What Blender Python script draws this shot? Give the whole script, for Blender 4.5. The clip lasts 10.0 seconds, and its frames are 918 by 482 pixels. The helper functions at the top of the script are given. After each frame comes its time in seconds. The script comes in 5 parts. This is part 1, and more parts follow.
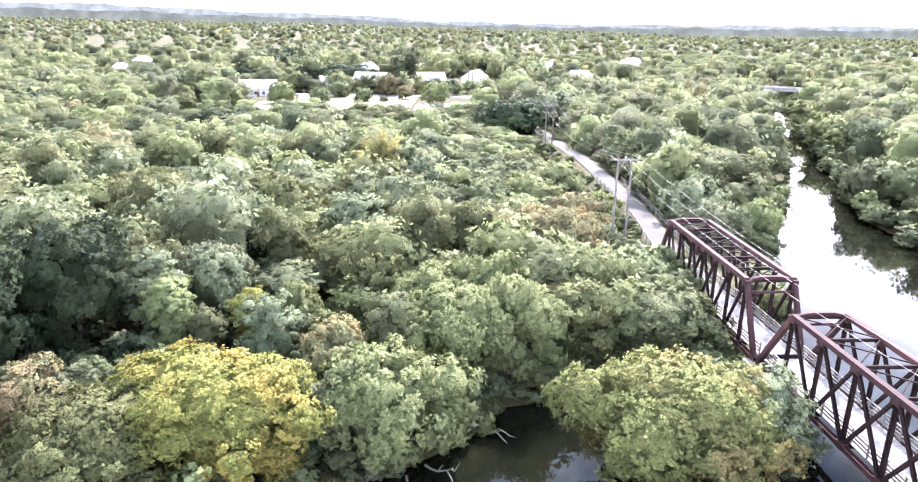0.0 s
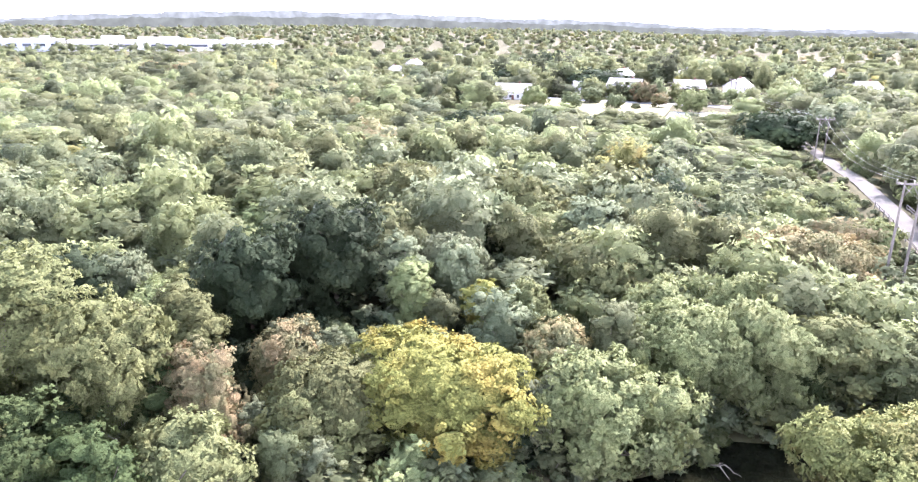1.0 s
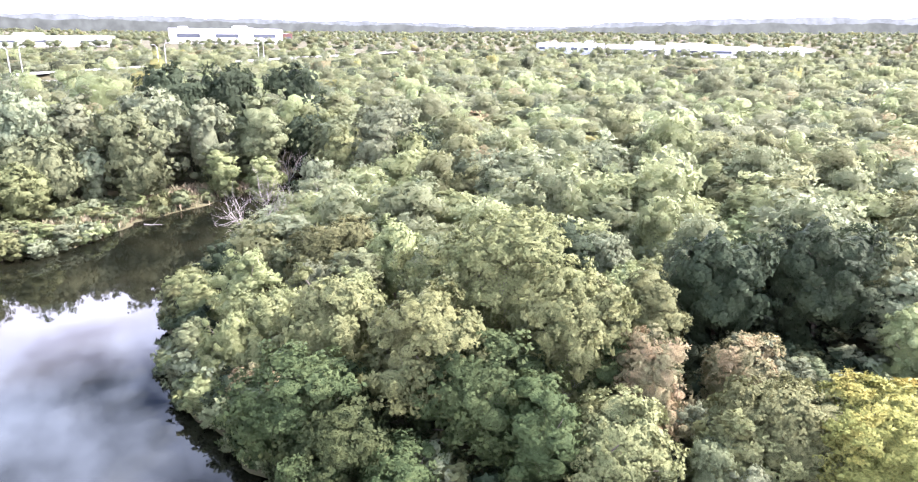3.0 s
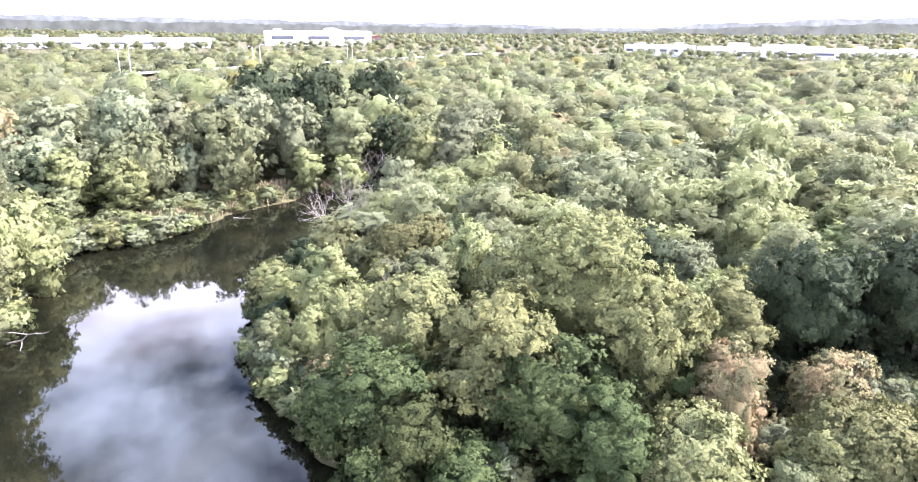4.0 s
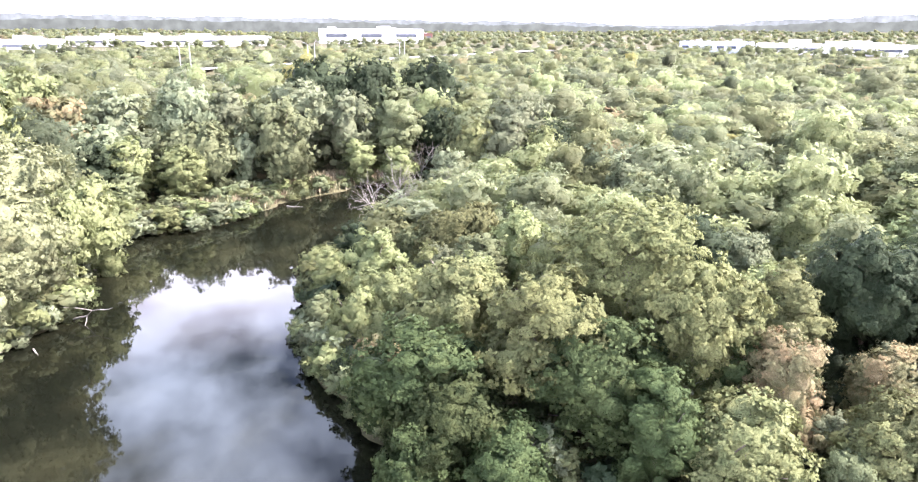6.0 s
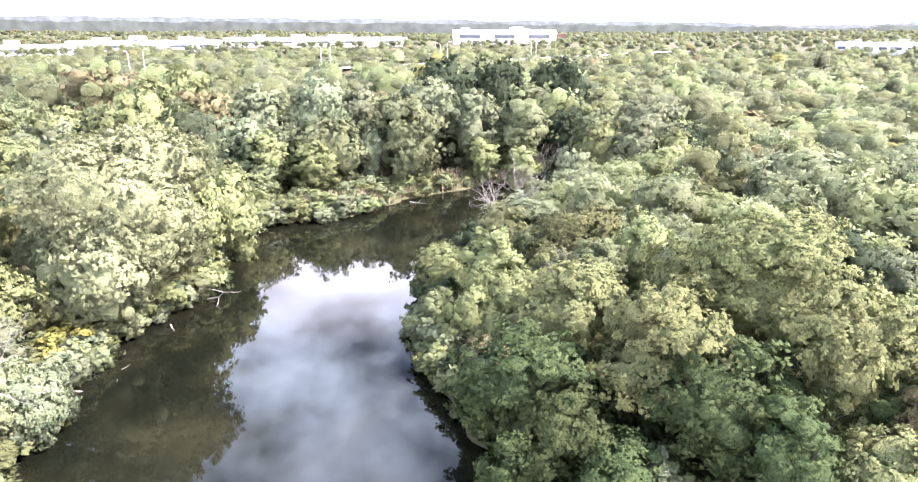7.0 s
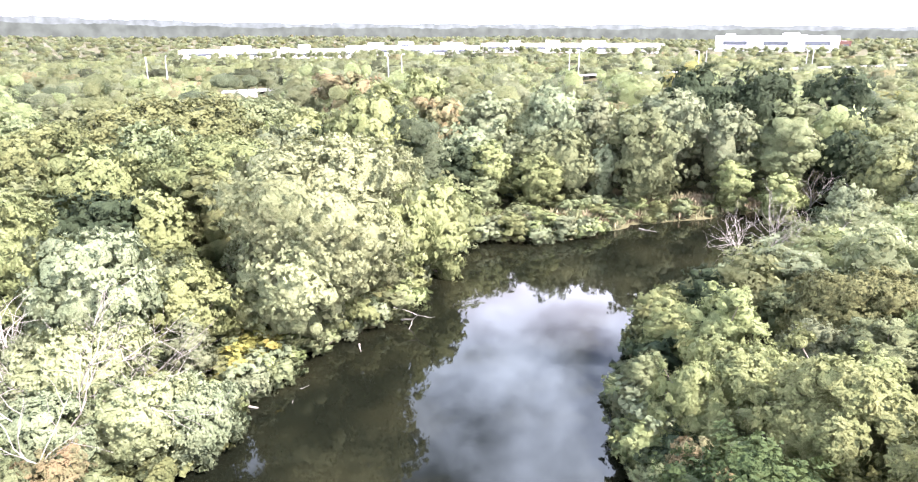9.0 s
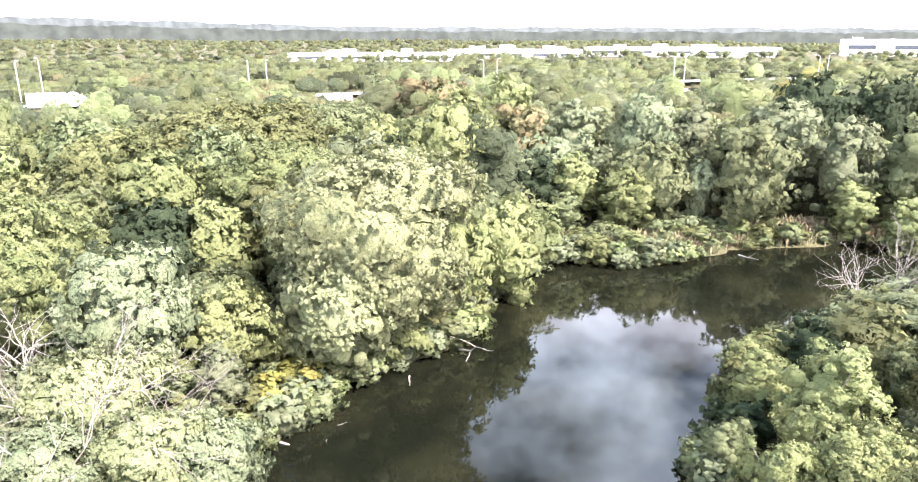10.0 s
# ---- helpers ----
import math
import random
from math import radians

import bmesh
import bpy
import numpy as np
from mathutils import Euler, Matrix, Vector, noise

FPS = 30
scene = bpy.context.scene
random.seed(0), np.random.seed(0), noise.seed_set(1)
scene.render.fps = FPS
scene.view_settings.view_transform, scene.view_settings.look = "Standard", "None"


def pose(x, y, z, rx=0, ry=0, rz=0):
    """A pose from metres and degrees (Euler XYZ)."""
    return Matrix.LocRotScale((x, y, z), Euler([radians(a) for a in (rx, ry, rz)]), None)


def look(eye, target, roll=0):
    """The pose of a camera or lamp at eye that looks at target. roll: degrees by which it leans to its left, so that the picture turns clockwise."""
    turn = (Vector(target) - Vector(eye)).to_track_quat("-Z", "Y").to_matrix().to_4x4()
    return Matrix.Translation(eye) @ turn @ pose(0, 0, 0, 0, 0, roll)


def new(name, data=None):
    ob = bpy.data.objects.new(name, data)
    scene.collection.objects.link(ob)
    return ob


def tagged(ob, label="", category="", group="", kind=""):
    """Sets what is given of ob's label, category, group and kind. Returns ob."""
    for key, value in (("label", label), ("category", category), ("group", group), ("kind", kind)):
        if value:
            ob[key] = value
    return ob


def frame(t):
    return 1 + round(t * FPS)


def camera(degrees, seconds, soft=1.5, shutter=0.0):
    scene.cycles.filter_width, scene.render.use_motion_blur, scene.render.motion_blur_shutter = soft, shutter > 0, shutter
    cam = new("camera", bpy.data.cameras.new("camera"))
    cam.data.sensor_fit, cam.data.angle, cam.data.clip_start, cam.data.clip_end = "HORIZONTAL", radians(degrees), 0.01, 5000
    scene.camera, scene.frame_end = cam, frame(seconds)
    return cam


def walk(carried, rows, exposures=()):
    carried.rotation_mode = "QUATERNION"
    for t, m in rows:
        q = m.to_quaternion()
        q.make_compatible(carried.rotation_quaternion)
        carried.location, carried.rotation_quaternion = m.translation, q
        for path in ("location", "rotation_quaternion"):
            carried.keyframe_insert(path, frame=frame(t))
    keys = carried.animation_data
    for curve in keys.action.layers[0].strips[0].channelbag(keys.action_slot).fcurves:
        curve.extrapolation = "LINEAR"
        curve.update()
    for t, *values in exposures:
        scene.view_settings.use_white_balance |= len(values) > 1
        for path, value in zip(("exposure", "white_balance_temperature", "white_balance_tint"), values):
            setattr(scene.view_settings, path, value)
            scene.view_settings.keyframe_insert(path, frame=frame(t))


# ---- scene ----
cam = camera(67.4, 10.0, soft=1.2)
ROWS = [
    (0, 0.000, 0.000, 36.000, -0.000, -17.593, -1.017),
    (0.5, 0.197, 0.048, 35.821, 10.276, -17.433, -0.921),
    (1, 0.378, 0.120, 35.695, 20.524, -17.408, -0.760),
    (1.5, 0.434, 0.068, 35.462, 27.584, -17.367, -0.704),
    (2, 0.381, 0.047, 35.227, 39.399, -17.334, -0.737),
    (2.5, 0.525, 0.205, 35.081, 51.349, -17.346, -0.666),
    (3, 0.541, 0.409, 34.878, 60.850, -17.351, -0.725),
    (3.2, 0.573, 0.489, 34.829, 63.892, -17.313, -0.640),
    (4.5, 0.486, 0.902, 34.584, 68.059, -17.282, -0.539),
    (5, 0.490, 0.853, 34.240, 68.321, -17.313, -0.537),
    (5.2, 0.515, 0.827, 34.051, 68.409, -17.381, -0.544),
    (6.3, 1.163, 0.518, 33.342, 75.992, -17.426, -0.253),
    (6.5, 0.986, 0.639, 33.227, 79.390, -17.420, -0.248),
    (7, -0.327, 1.479, 32.959, 82.596, -17.390, -0.061),
    (7.5, -2.510, 1.935, 32.958, 86.317, -17.330, 0.014),
    (8, -5.225, 2.790, 32.860, 91.919, -17.192, 0.097),
    (8.5, -8.334, 3.394, 32.877, 96.430, -17.090, 0.081),
    (9, -11.945, 3.940, 32.842, 102.866, -16.935, 0.042),
    (9.5, -15.874, 4.258, 32.801, 109.619, -16.760, -0.075),
    (10, -20.288, 5.201, 32.882, 111.228, -16.661, 0.083),
]
EXPOSURES = [(0.0, 3.13, 5900, 28), (1.0, 3.13, 5920, 33), (3.0, 3.23, 5980, 35), (6.5, 3.24, 6150, 31), (9.0, 3.27, 6250, 29), (10.0, 3.14, 6380, 25)]
walk(cam, [(t, pose(x, y, z, 90 + pitch, 0, yaw) @ pose(0, 0, 0, 0, 0, -roll)) for t, x, y, z, yaw, pitch, roll in ROWS], EXPOSURES)

# ---- light ----
SUN_FROM = Vector((0.3, 0.78, 0.9)).normalized()
world = bpy.data.worlds.new("sky")
scene.world = world
world.use_nodes = True
wn, wl = world.node_tree.nodes, world.node_tree.links
wn.clear()
sky = wn.new("ShaderNodeTexSky")
sky.sky_type = "NISHITA"
sky.sun_disc = False
sky.sun_elevation = math.asin(SUN_FROM.z)
sky.sun_rotation = math.atan2(SUN_FROM.x, SUN_FROM.y)
sky.air_density, sky.dust_density = 1.0, 0.3
coord = wn.new("ShaderNodeTexCoord")
flat = wn.new("ShaderNodeVectorMath")
flat.operation = "DIVIDE"
sep = wn.new("ShaderNodeSeparateXYZ")
lift = wn.new("ShaderNodeMath")
lift.operation = "ADD"
lift.inputs[1].default_value = 0.12
comb = wn.new("ShaderNodeCombineXYZ")
wl.new(coord.outputs["Generated"], sep.inputs[0])
wl.new(sep.outputs["Z"], lift.inputs[0])
for k in range(3):
    wl.new(lift.outputs[0], comb.inputs[k])
wl.new(coord.outputs["Generated"], flat.inputs[0])
wl.new(comb.outputs[0], flat.inputs[1])
puffs = wn.new("ShaderNodeTexNoise")
puffs.inputs["Scale"].default_value = 2.8
puffs.inputs["Detail"].default_value = 7
puffs.inputs["Roughness"].default_value = 0.58
wl.new(flat.outputs[0], puffs.inputs["Vector"])
cover = wn.new("ShaderNodeValToRGB")
cover.color_ramp.elements[0].position, cover.color_ramp.elements[1].position = 0.4, 0.68
cover.color_ramp.elements[0].color = (0.0, 0.0, 0.0, 1)
cover.color_ramp.elements[1].color = (0.82, 0.82, 0.82, 1)
wl.new(puffs.outputs["Fac"], cover.inputs[0])
haze = wn.new("ShaderNodeMapRange")
haze.inputs["From Min"].default_value, haze.inputs["From Max"].default_value = 0.44, 0.24
wl.new(sep.outputs["Z"], haze.inputs["Value"])
most = wn.new("ShaderNodeMath")
most.operation = "MAXIMUM"
most.inputs[0].default_value = 0.0
wl.new(haze.outputs[0], most.inputs[1])
cloudy = wn.new("ShaderNodeMix")
cloudy.data_type = "RGBA"
wl.new(cover.outputs[0], cloudy.inputs["Factor"])
wl.new(sky.outputs[0], cloudy.inputs["A"])
cloudy.inputs["B"].default_value = (36.5, 45.0, 50.0, 1)
mixed = wn.new("ShaderNodeMix")
mixed.data_type = "RGBA"
wl.new(most.outputs[0], mixed.inputs["Factor"])
wl.new(cloudy.outputs["Result"], mixed.inputs["A"])
mixed.inputs["B"].default_value = (46.0, 46.5, 47.5, 1)
back = wn.new("ShaderNodeBackground")
back.inputs["Strength"].default_value = 0.027
wl.new(mixed.outputs["Result"], back.inputs[0])
wout = wn.new("ShaderNodeOutputWorld")
wl.new(back.outputs[0], wout.inputs[0])
sun = new("sun", bpy.data.lights.new("sun", "SUN"))
sun.data.energy, sun.data.angle, sun.data.color = 3.6, radians(8.0), (1.0, 0.94, 0.83)
sun.matrix_world = look(SUN_FROM * 500, (0, 0, 0))


# ---- materials ----
def material(name, rough=0.8, spec=0.3, metal=0.0):
    m = bpy.data.materials.new(name)
    m.use_nodes = True
    b = m.node_tree.nodes["Principled BSDF"]
    b.inputs["Roughness"].default_value = rough
    b.inputs["Specular IOR Level"].default_value = spec
    b.inputs["Metallic"].default_value = metal
    return m, m.node_tree.nodes, m.node_tree.links, b


def noisy(name, c1, c2, scale=0.5, fine=8.0, rough=0.85, spec=0.25, metal=0.0, bump=0.3, stain=None, loose=True):
    """Two-scale colour variation and a fine relief."""
    m, n, l, b = material(name, rough, spec, metal)
    tc = n.new("ShaderNodeTexCoord")
    big, small = n.new("ShaderNodeTexNoise"), n.new("ShaderNodeTexNoise")
    big.inputs["Scale"].default_value, small.inputs["Scale"].default_value = scale, fine
    big.inputs["Detail"].default_value, small.inputs["Detail"].default_value = 5, 4
    for k in (big, small):
        l.new(tc.outputs["Object"], k.inputs["Vector"])
    add = n.new("ShaderNodeMath")
    add.operation = "ADD"
    l.new(big.outputs["Fac"], add.inputs[0])
    l.new(small.outputs["Fac"], add.inputs[1])
    if loose:
        info, wide = n.new("ShaderNodeObjectInfo"), n.new("ShaderNodeMath")
        wide.operation = "MULTIPLY_ADD"
        wide.inputs[1].default_value, wide.inputs[2].default_value = 0.35, -0.17
        l.new(info.outputs["Random"], wide.inputs[0])
        more = n.new("ShaderNodeMath")
        more.operation = "ADD"
        l.new(add.outputs[0], more.inputs[0])
        l.new(wide.outputs[0], more.inputs[1])
        add = more
    ramp = n.new("ShaderNodeValToRGB")
    e = ramp.color_ramp.elements
    e[0].position, e[1].position = 0.36, 0.64
    e[0].color, e[1].color = (*c1, 1), (*c2, 1)
    if stain:
        e.new(0.75).color = (*stain, 1)
    half = n.new("ShaderNodeMath")
    half.operation = "MULTIPLY"
    half.inputs[1].default_value = 0.5
    l.new(add.outputs[0], half.inputs[0])
    l.new(half.outputs[0], ramp.inputs[0])
    l.new(ramp.outputs[0], b.inputs["Base Color"])
    bp = n.new("ShaderNodeBump")
    bp.inputs["Strength"].default_value, bp.inputs["Distance"].default_value = bump, 0.05
    l.new(small.outputs["Fac"], bp.inputs["Height"])
    l.new(bp.outputs[0], b.inputs["Normal"])
    return m


def foliage(name, c1, c2, tip=None, tips=0.62, glow=0.16, flecks=3.0, kept=0.6, relief=0.0, uneven=0.21):
    """Leaves: every leaf and every tree a little different, thin enough to let light through."""
    m, n, l, b = material(name, 0.68, 0.07)
    leaf, info, tc = n.new("ShaderNodeNewGeometry"), n.new("ShaderNodeObjectInfo"), n.new("ShaderNodeTexCoord")
    patch = n.new("ShaderNodeTexNoise")
    patch.inputs["Scale"].default_value = 0.45
    patch.inputs["Detail"].default_value = 3
    l.new(tc.outputs["Object"], patch.inputs["Vector"])
    mix1 = n.new("ShaderNodeMix")
    mix1.data_type = "RGBA"
    mix1.inputs["A"].default_value, mix1.inputs["B"].default_value = (*c1, 1), (*c2, 1)
    sum1 = n.new("ShaderNodeMath")
    sum1.operation = "MULTIPLY_ADD"
    sum1.inputs[1].default_value = 0.14
    l.new(leaf.outputs["Random Per Island"], sum1.inputs[0])
    sub = n.new("ShaderNodeMapRange")
    sub.inputs["From Min"].default_value, sub.inputs["From Max"].default_value = 0.3, 0.7
    sub.inputs["To Min"].default_value, sub.inputs["To Max"].default_value = 0.0, 0.7
    l.new(patch.outputs["Fac"], sub.inputs["Value"])
    l.new(sub.outputs[0], sum1.inputs[2])
    l.new(sum1.outputs[0], mix1.inputs["Factor"])
    colour = mix1.outputs["Result"]
    if tip:
        tint = n.new("ShaderNodeTexNoise")
        tint.inputs["Scale"].default_value = 0.28
        l.new(tc.outputs["Object"], tint.inputs["Vector"])
        where = n.new("ShaderNodeMapRange")
        where.inputs["From Min"].default_value, where.inputs["From Max"].default_value = tips - 0.1, tips + 0.08
        l.new(tint.outputs["Fac"], where.inputs["Value"])
        mix2 = n.new("ShaderNodeMix")
        mix2.data_type = "RGBA"
        mix2.inputs["B"].default_value = (*tip, 1)
        l.new(where.outputs[0], mix2.inputs["Factor"])
        l.new(colour, mix2.inputs["A"])
        colour = mix2.outputs["Result"]
    hsv = n.new("ShaderNodeHueSaturation")
    hue, val = n.new("ShaderNodeMapRange"), n.new("ShaderNodeMapRange")
    hue.inputs["To Min"].default_value, hue.inputs["To Max"].default_value = 0.482, 0.512
    val.inputs["To Min"].default_value, val.inputs["To Max"].default_value = 0.8, 1.2
    l.new(info.outputs["Random"], hue.inputs["Value"])
    l.new(info.outputs["Random"], val.inputs["Value"])
    l.new(hue.outputs[0], hsv.inputs["Hue"])
    l.new(val.outputs[0], hsv.inputs["Value"])
    l.new(colour, hsv.inputs["Color"])
    l.new(hsv.outputs[0], b.inputs["Base Color"])
    thin, both = n.new("ShaderNodeBsdfTranslucent"), n.new("ShaderNodeMixShader")
    l.new(hsv.outputs[0], thin.inputs["Color"])
    both.inputs[0].default_value = glow
    l.new(b.outputs[0], both.inputs[1])
    l.new(thin.outputs[0], both.inputs[2])
    # a spray is made of single leaves with gaps between them
    cells = n.new("ShaderNodeTexVoronoi")
    cells.inputs["Scale"].default_value = flecks
    l.new(tc.outputs["Object"], cells.inputs["Vector"])
    gap, clear, cut = n.new("ShaderNodeMath"), n.new("ShaderNodeBsdfTransparent"), n.new("ShaderNodeMixShader")
    gap.operation = "GREATER_THAN"
    gap.inputs[1].default_value = kept
    l.new(cells.outputs["Distance"], gap.inputs[0])
    l.new(gap.outputs[0], cut.inputs[0])
    l.new(both.outputs[0], cut.inputs[1])
    l.new(clear.outputs[0], cut.inputs[2])
    l.new(cut.outputs[0], n["Material Output"].inputs["Surface"])
    tone = n.new("ShaderNodeMix")
    tone.data_type = "RGBA"
    tone.blend_type = "MULTIPLY"
    tone.inputs["Factor"].default_value = 1.0
    each = n.new("ShaderNodeMapRange")
    each.inputs["To Min"].default_value, each.inputs["To Max"].default_value = 1 - uneven, 1 + uneven
    shade = n.new("ShaderNodeSeparateColor")
    l.new(cells.outputs["Color"], shade.inputs[0])
    l.new(shade.outputs[0], each.inputs["Value"])
    l.new(hsv.outputs[0], tone.inputs["A"])
    l.new(each.outputs[0], tone.inputs["B"])
    l.new(tone.outputs["Result"], b.inputs["Base Color"])
    l.new(tone.outputs["Result"], thin.inputs["Color"])
    if not relief:
        tilt, off, nod = n.new("ShaderNodeVectorMath"), n.new("ShaderNodeVectorMath"), n.new("ShaderNodeVectorMath")
        tilt.operation, off.operation, nod.operation = "SUBTRACT", "MULTIPLY_ADD", "NORMALIZE"
        tilt.inputs[1].default_value = (0.5, 0.5, 0.5)
        off.inputs[1].default_value = (0.95, 0.95, 0.95)
        l.new(cells.outputs["Color"], tilt.inputs[0])
        l.new(tilt.outputs[0], off.inputs[0])
        l.new(leaf.outputs["Normal"], off.inputs[2])
        l.new(off.outputs[0], nod.inputs[0])
        l.new(nod.outputs[0], b.inputs["Normal"])
    if relief:
        lumps, bp = n.new("ShaderNodeTexNoise"), n.new("ShaderNodeBump")
        lumps.inputs["Scale"].default_value, lumps.inputs["Detail"].default_value = 0.8, 5
        l.new(tc.outputs["Object"], lumps.inputs["Vector"])
        bp.inputs["Strength"].default_value, bp.inputs["Distance"].default_value = relief, 0.8
        l.new(lumps.outputs["Fac"], bp.inputs["Height"])
        l.new(bp.outputs[0], b.inputs["Normal"])
    return m


TONES = {
    "dark": ((0.018, 0.028, 0.015), (0.05, 0.068, 0.036)),
    "mid": ((0.074, 0.092, 0.046), (0.17, 0.193, 0.1)),
    "light": ((0.11, 0.136, 0.056), (0.22, 0.248, 0.116)),
    "olive": ((0.072, 0.086, 0.037), (0.166, 0.178, 0.08)),
    "grey": ((0.09, 0.112, 0.064), (0.19, 0.214, 0.126)),
    "yellow": ((0.125, 0.138, 0.04), (0.208, 0.205, 0.06), (0.25, 0.205, 0.058), 0.6),
    "gold": ((0.1, 0.116, 0.042), (0.188, 0.194, 0.074), (0.2, 0.166, 0.074), 0.6),
    "rust": ((0.105, 0.108, 0.055), (0.2, 0.2, 0.1), (0.225, 0.18, 0.095), 0.56),
    "hickory": ((0.07, 0.086, 0.036), (0.19, 0.205, 0.088)),
    # a deep green, darkened further to paint in the shade under the broad crowns
    "deep": ((0.022, 0.036, 0.014), (0.078, 0.104, 0.041)),
    "silver": ((0.15, 0.178, 0.092), (0.26, 0.288, 0.158)),
}
LEAVES = {k: foliage("leaves_" + k, *[tuple(0.95 * x for x in c) if isinstance(c, tuple) else c for c in v], glow=0.34 if k == "silver" else 0.3, flecks=19.0 if k == "silver" else 13.0, kept=0.7, uneven=0.18 if k == "silver" else 0.22) for k, v in TONES.items()}


def haze_paled(c):
    """Leaf colour of the wide woods, lifted and drawn to one pale tone: haze painted in."""
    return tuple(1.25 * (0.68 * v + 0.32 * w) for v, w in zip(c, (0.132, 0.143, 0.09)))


FAR_LEAVES = {k: foliage("far_leaves_" + k, *[haze_paled(c) if isinstance(c, tuple) else c for c in v], glow=0.68, flecks=5.0, kept=0.62, relief=0.3, uneven=0.12) for k, v in TONES.items()}
BARK = noisy("bark", (0.09, 0.075, 0.06), (0.2, 0.18, 0.15), 1.5, 14, 0.9, 0.2, bump=0.6)
DEADWOOD = noisy("bleached_wood", (0.13, 0.12, 0.105), (0.26, 0.245, 0.22), 2.0, 18, 0.85, 0.2, bump=0.4)
SOIL = noisy("forest_floor", (0.03, 0.032, 0.016), (0.075, 0.07, 0.038), 0.12, 1.8, 0.95, 0.1, bump=0.8)
GRASS = noisy("dry_grass", (0.16, 0.16, 0.09), (0.27, 0.25, 0.16), 0.06, 1.2, 0.95, 0.1, bump=0.4)
GRAVEL = noisy("stone_dust", (0.065, 0.063, 0.058), (0.11, 0.106, 0.098), 0.25, 4.0, 0.95, 0.15)
ASPHALT = noisy("worn_asphalt", (0.2, 0.2, 0.2), (0.32, 0.315, 0.31), 0.05, 2.0, 0.9, 0.25)
STEEL = noisy("oxide_red_steel", (0.021, 0.0098, 0.0105), (0.054, 0.023, 0.023), 0.7, 9, 0.75, 0.2, bump=0.25, stain=(0.13, 0.065, 0.05))
# a darker steel for verticals, diagonals, bracing and floor
STEEL_DARK = noisy("dark_steel", (0.009, 0.0055, 0.0055), (0.023, 0.0125, 0.012), 0.8, 9, 0.85, 0.12, bump=0.25)
DECK = noisy("deck_planks", (0.19, 0.175, 0.165), (0.31, 0.29, 0.275), 0.5, 7, 0.85, 0.25)
RAILWOOD = noisy("weathered_rail", (0.12, 0.108, 0.1), (0.21, 0.195, 0.18), 0.9, 10, 0.85, 0.2)
STONE = noisy("granite_blocks", (0.18, 0.17, 0.155), (0.34, 0.33, 0.3), 0.9, 6, 0.9, 0.2, bump=0.5)
POLEWOOD = noisy("pole_wood", (0.09, 0.08, 0.07), (0.18, 0.165, 0.15), 0.8, 12, 0.85, 0.2)
WIRE = noisy("wire", (0.2, 0.2, 0.2), (0.32, 0.32, 0.32), 0.5, 3, 0.4, 0.5, 0.6, bump=0.0)
WHITEWALL = noisy("pale_cladding", (0.42, 0.42, 0.43), (0.58, 0.58, 0.58), 0.05, 0.8, 0.7, 0.3, bump=0.05)
BRICKWALL = noisy("red_brick", (0.1, 0.05, 0.04), (0.17, 0.09, 0.07), 0.3, 3, 0.9, 0.2)
GREYROOF = noisy("grey_shingles", (0.16, 0.16, 0.17), (0.32, 0.32, 0.33), 0.25, 3, 0.9, 0.2)
PALEROOF = noisy("pale_roofing", (0.36, 0.37, 0.39), (0.55, 0.55, 0.56), 0.03, 0.6, 0.8, 0.25, bump=0.05)
BLUEWALL = noisy("blue_grey_cladding", (0.26, 0.3, 0.4), (0.4, 0.43, 0.5), 0.05, 0.8, 0.7, 0.3)
GLASS = noisy("dark_window", (0.03, 0.04, 0.05), (0.07, 0.08, 0.1), 0.2, 2, 0.15, 0.6, bump=0.0)
GALV = noisy("galvanised_steel", (0.5, 0.51, 0.52), (0.7, 0.7, 0.7), 0.5, 6, 0.4, 0.5, 0.5, bump=0.05)
REEDS = foliage("sedge", (0.1, 0.112, 0.055), (0.19, 0.19, 0.105), (0.205, 0.165, 0.11), 0.52, flecks=2.0, kept=2.0)

WATER, n_, l_, b_ = material("river_water", 0.035, 0.5)
b_.inputs["IOR"].default_value = 1.333
tc_, weed_, wr_ = n_.new("ShaderNodeTexCoord"), n_.new("ShaderNodeTexNoise"), n_.new("ShaderNodeValToRGB")
weed_.inputs["Scale"].default_value, weed_.inputs["Detail"].default_value = 0.09, 6
l_.new(tc_.outputs["Object"], weed_.inputs["Vector"])
wr_.color_ramp.elements[0].position, wr_.color_ramp.elements[1].position = 0.45, 0.72
wr_.color_ramp.elements[0].color, wr_.color_ramp.elements[1].color = (0.0035, 0.0042, 0.0026, 1), (0.0095, 0.0098, 0.0052, 1)
l_.new(weed_.outputs["Fac"], wr_.inputs[0])
l_.new(wr_.outputs[0], b_.inputs["Base Color"])
rip_, bump_ = n_.new("ShaderNodeTexNoise"), n_.new("ShaderNodeBump")
rip_.inputs["Scale"].default_value, rip_.inputs["Detail"].default_value = 0.5, 4
l_.new(tc_.outputs["Object"], rip_.inputs["Vector"])
bump_.inputs["Strength"].default_value, bump_.inputs["Distance"].default_value = 0.05, 0.05
l_.new(rip_.outputs["Fac"], bump_.inputs["Height"])
l_.new(bump_.outputs[0], b_.inputs["Normal"])


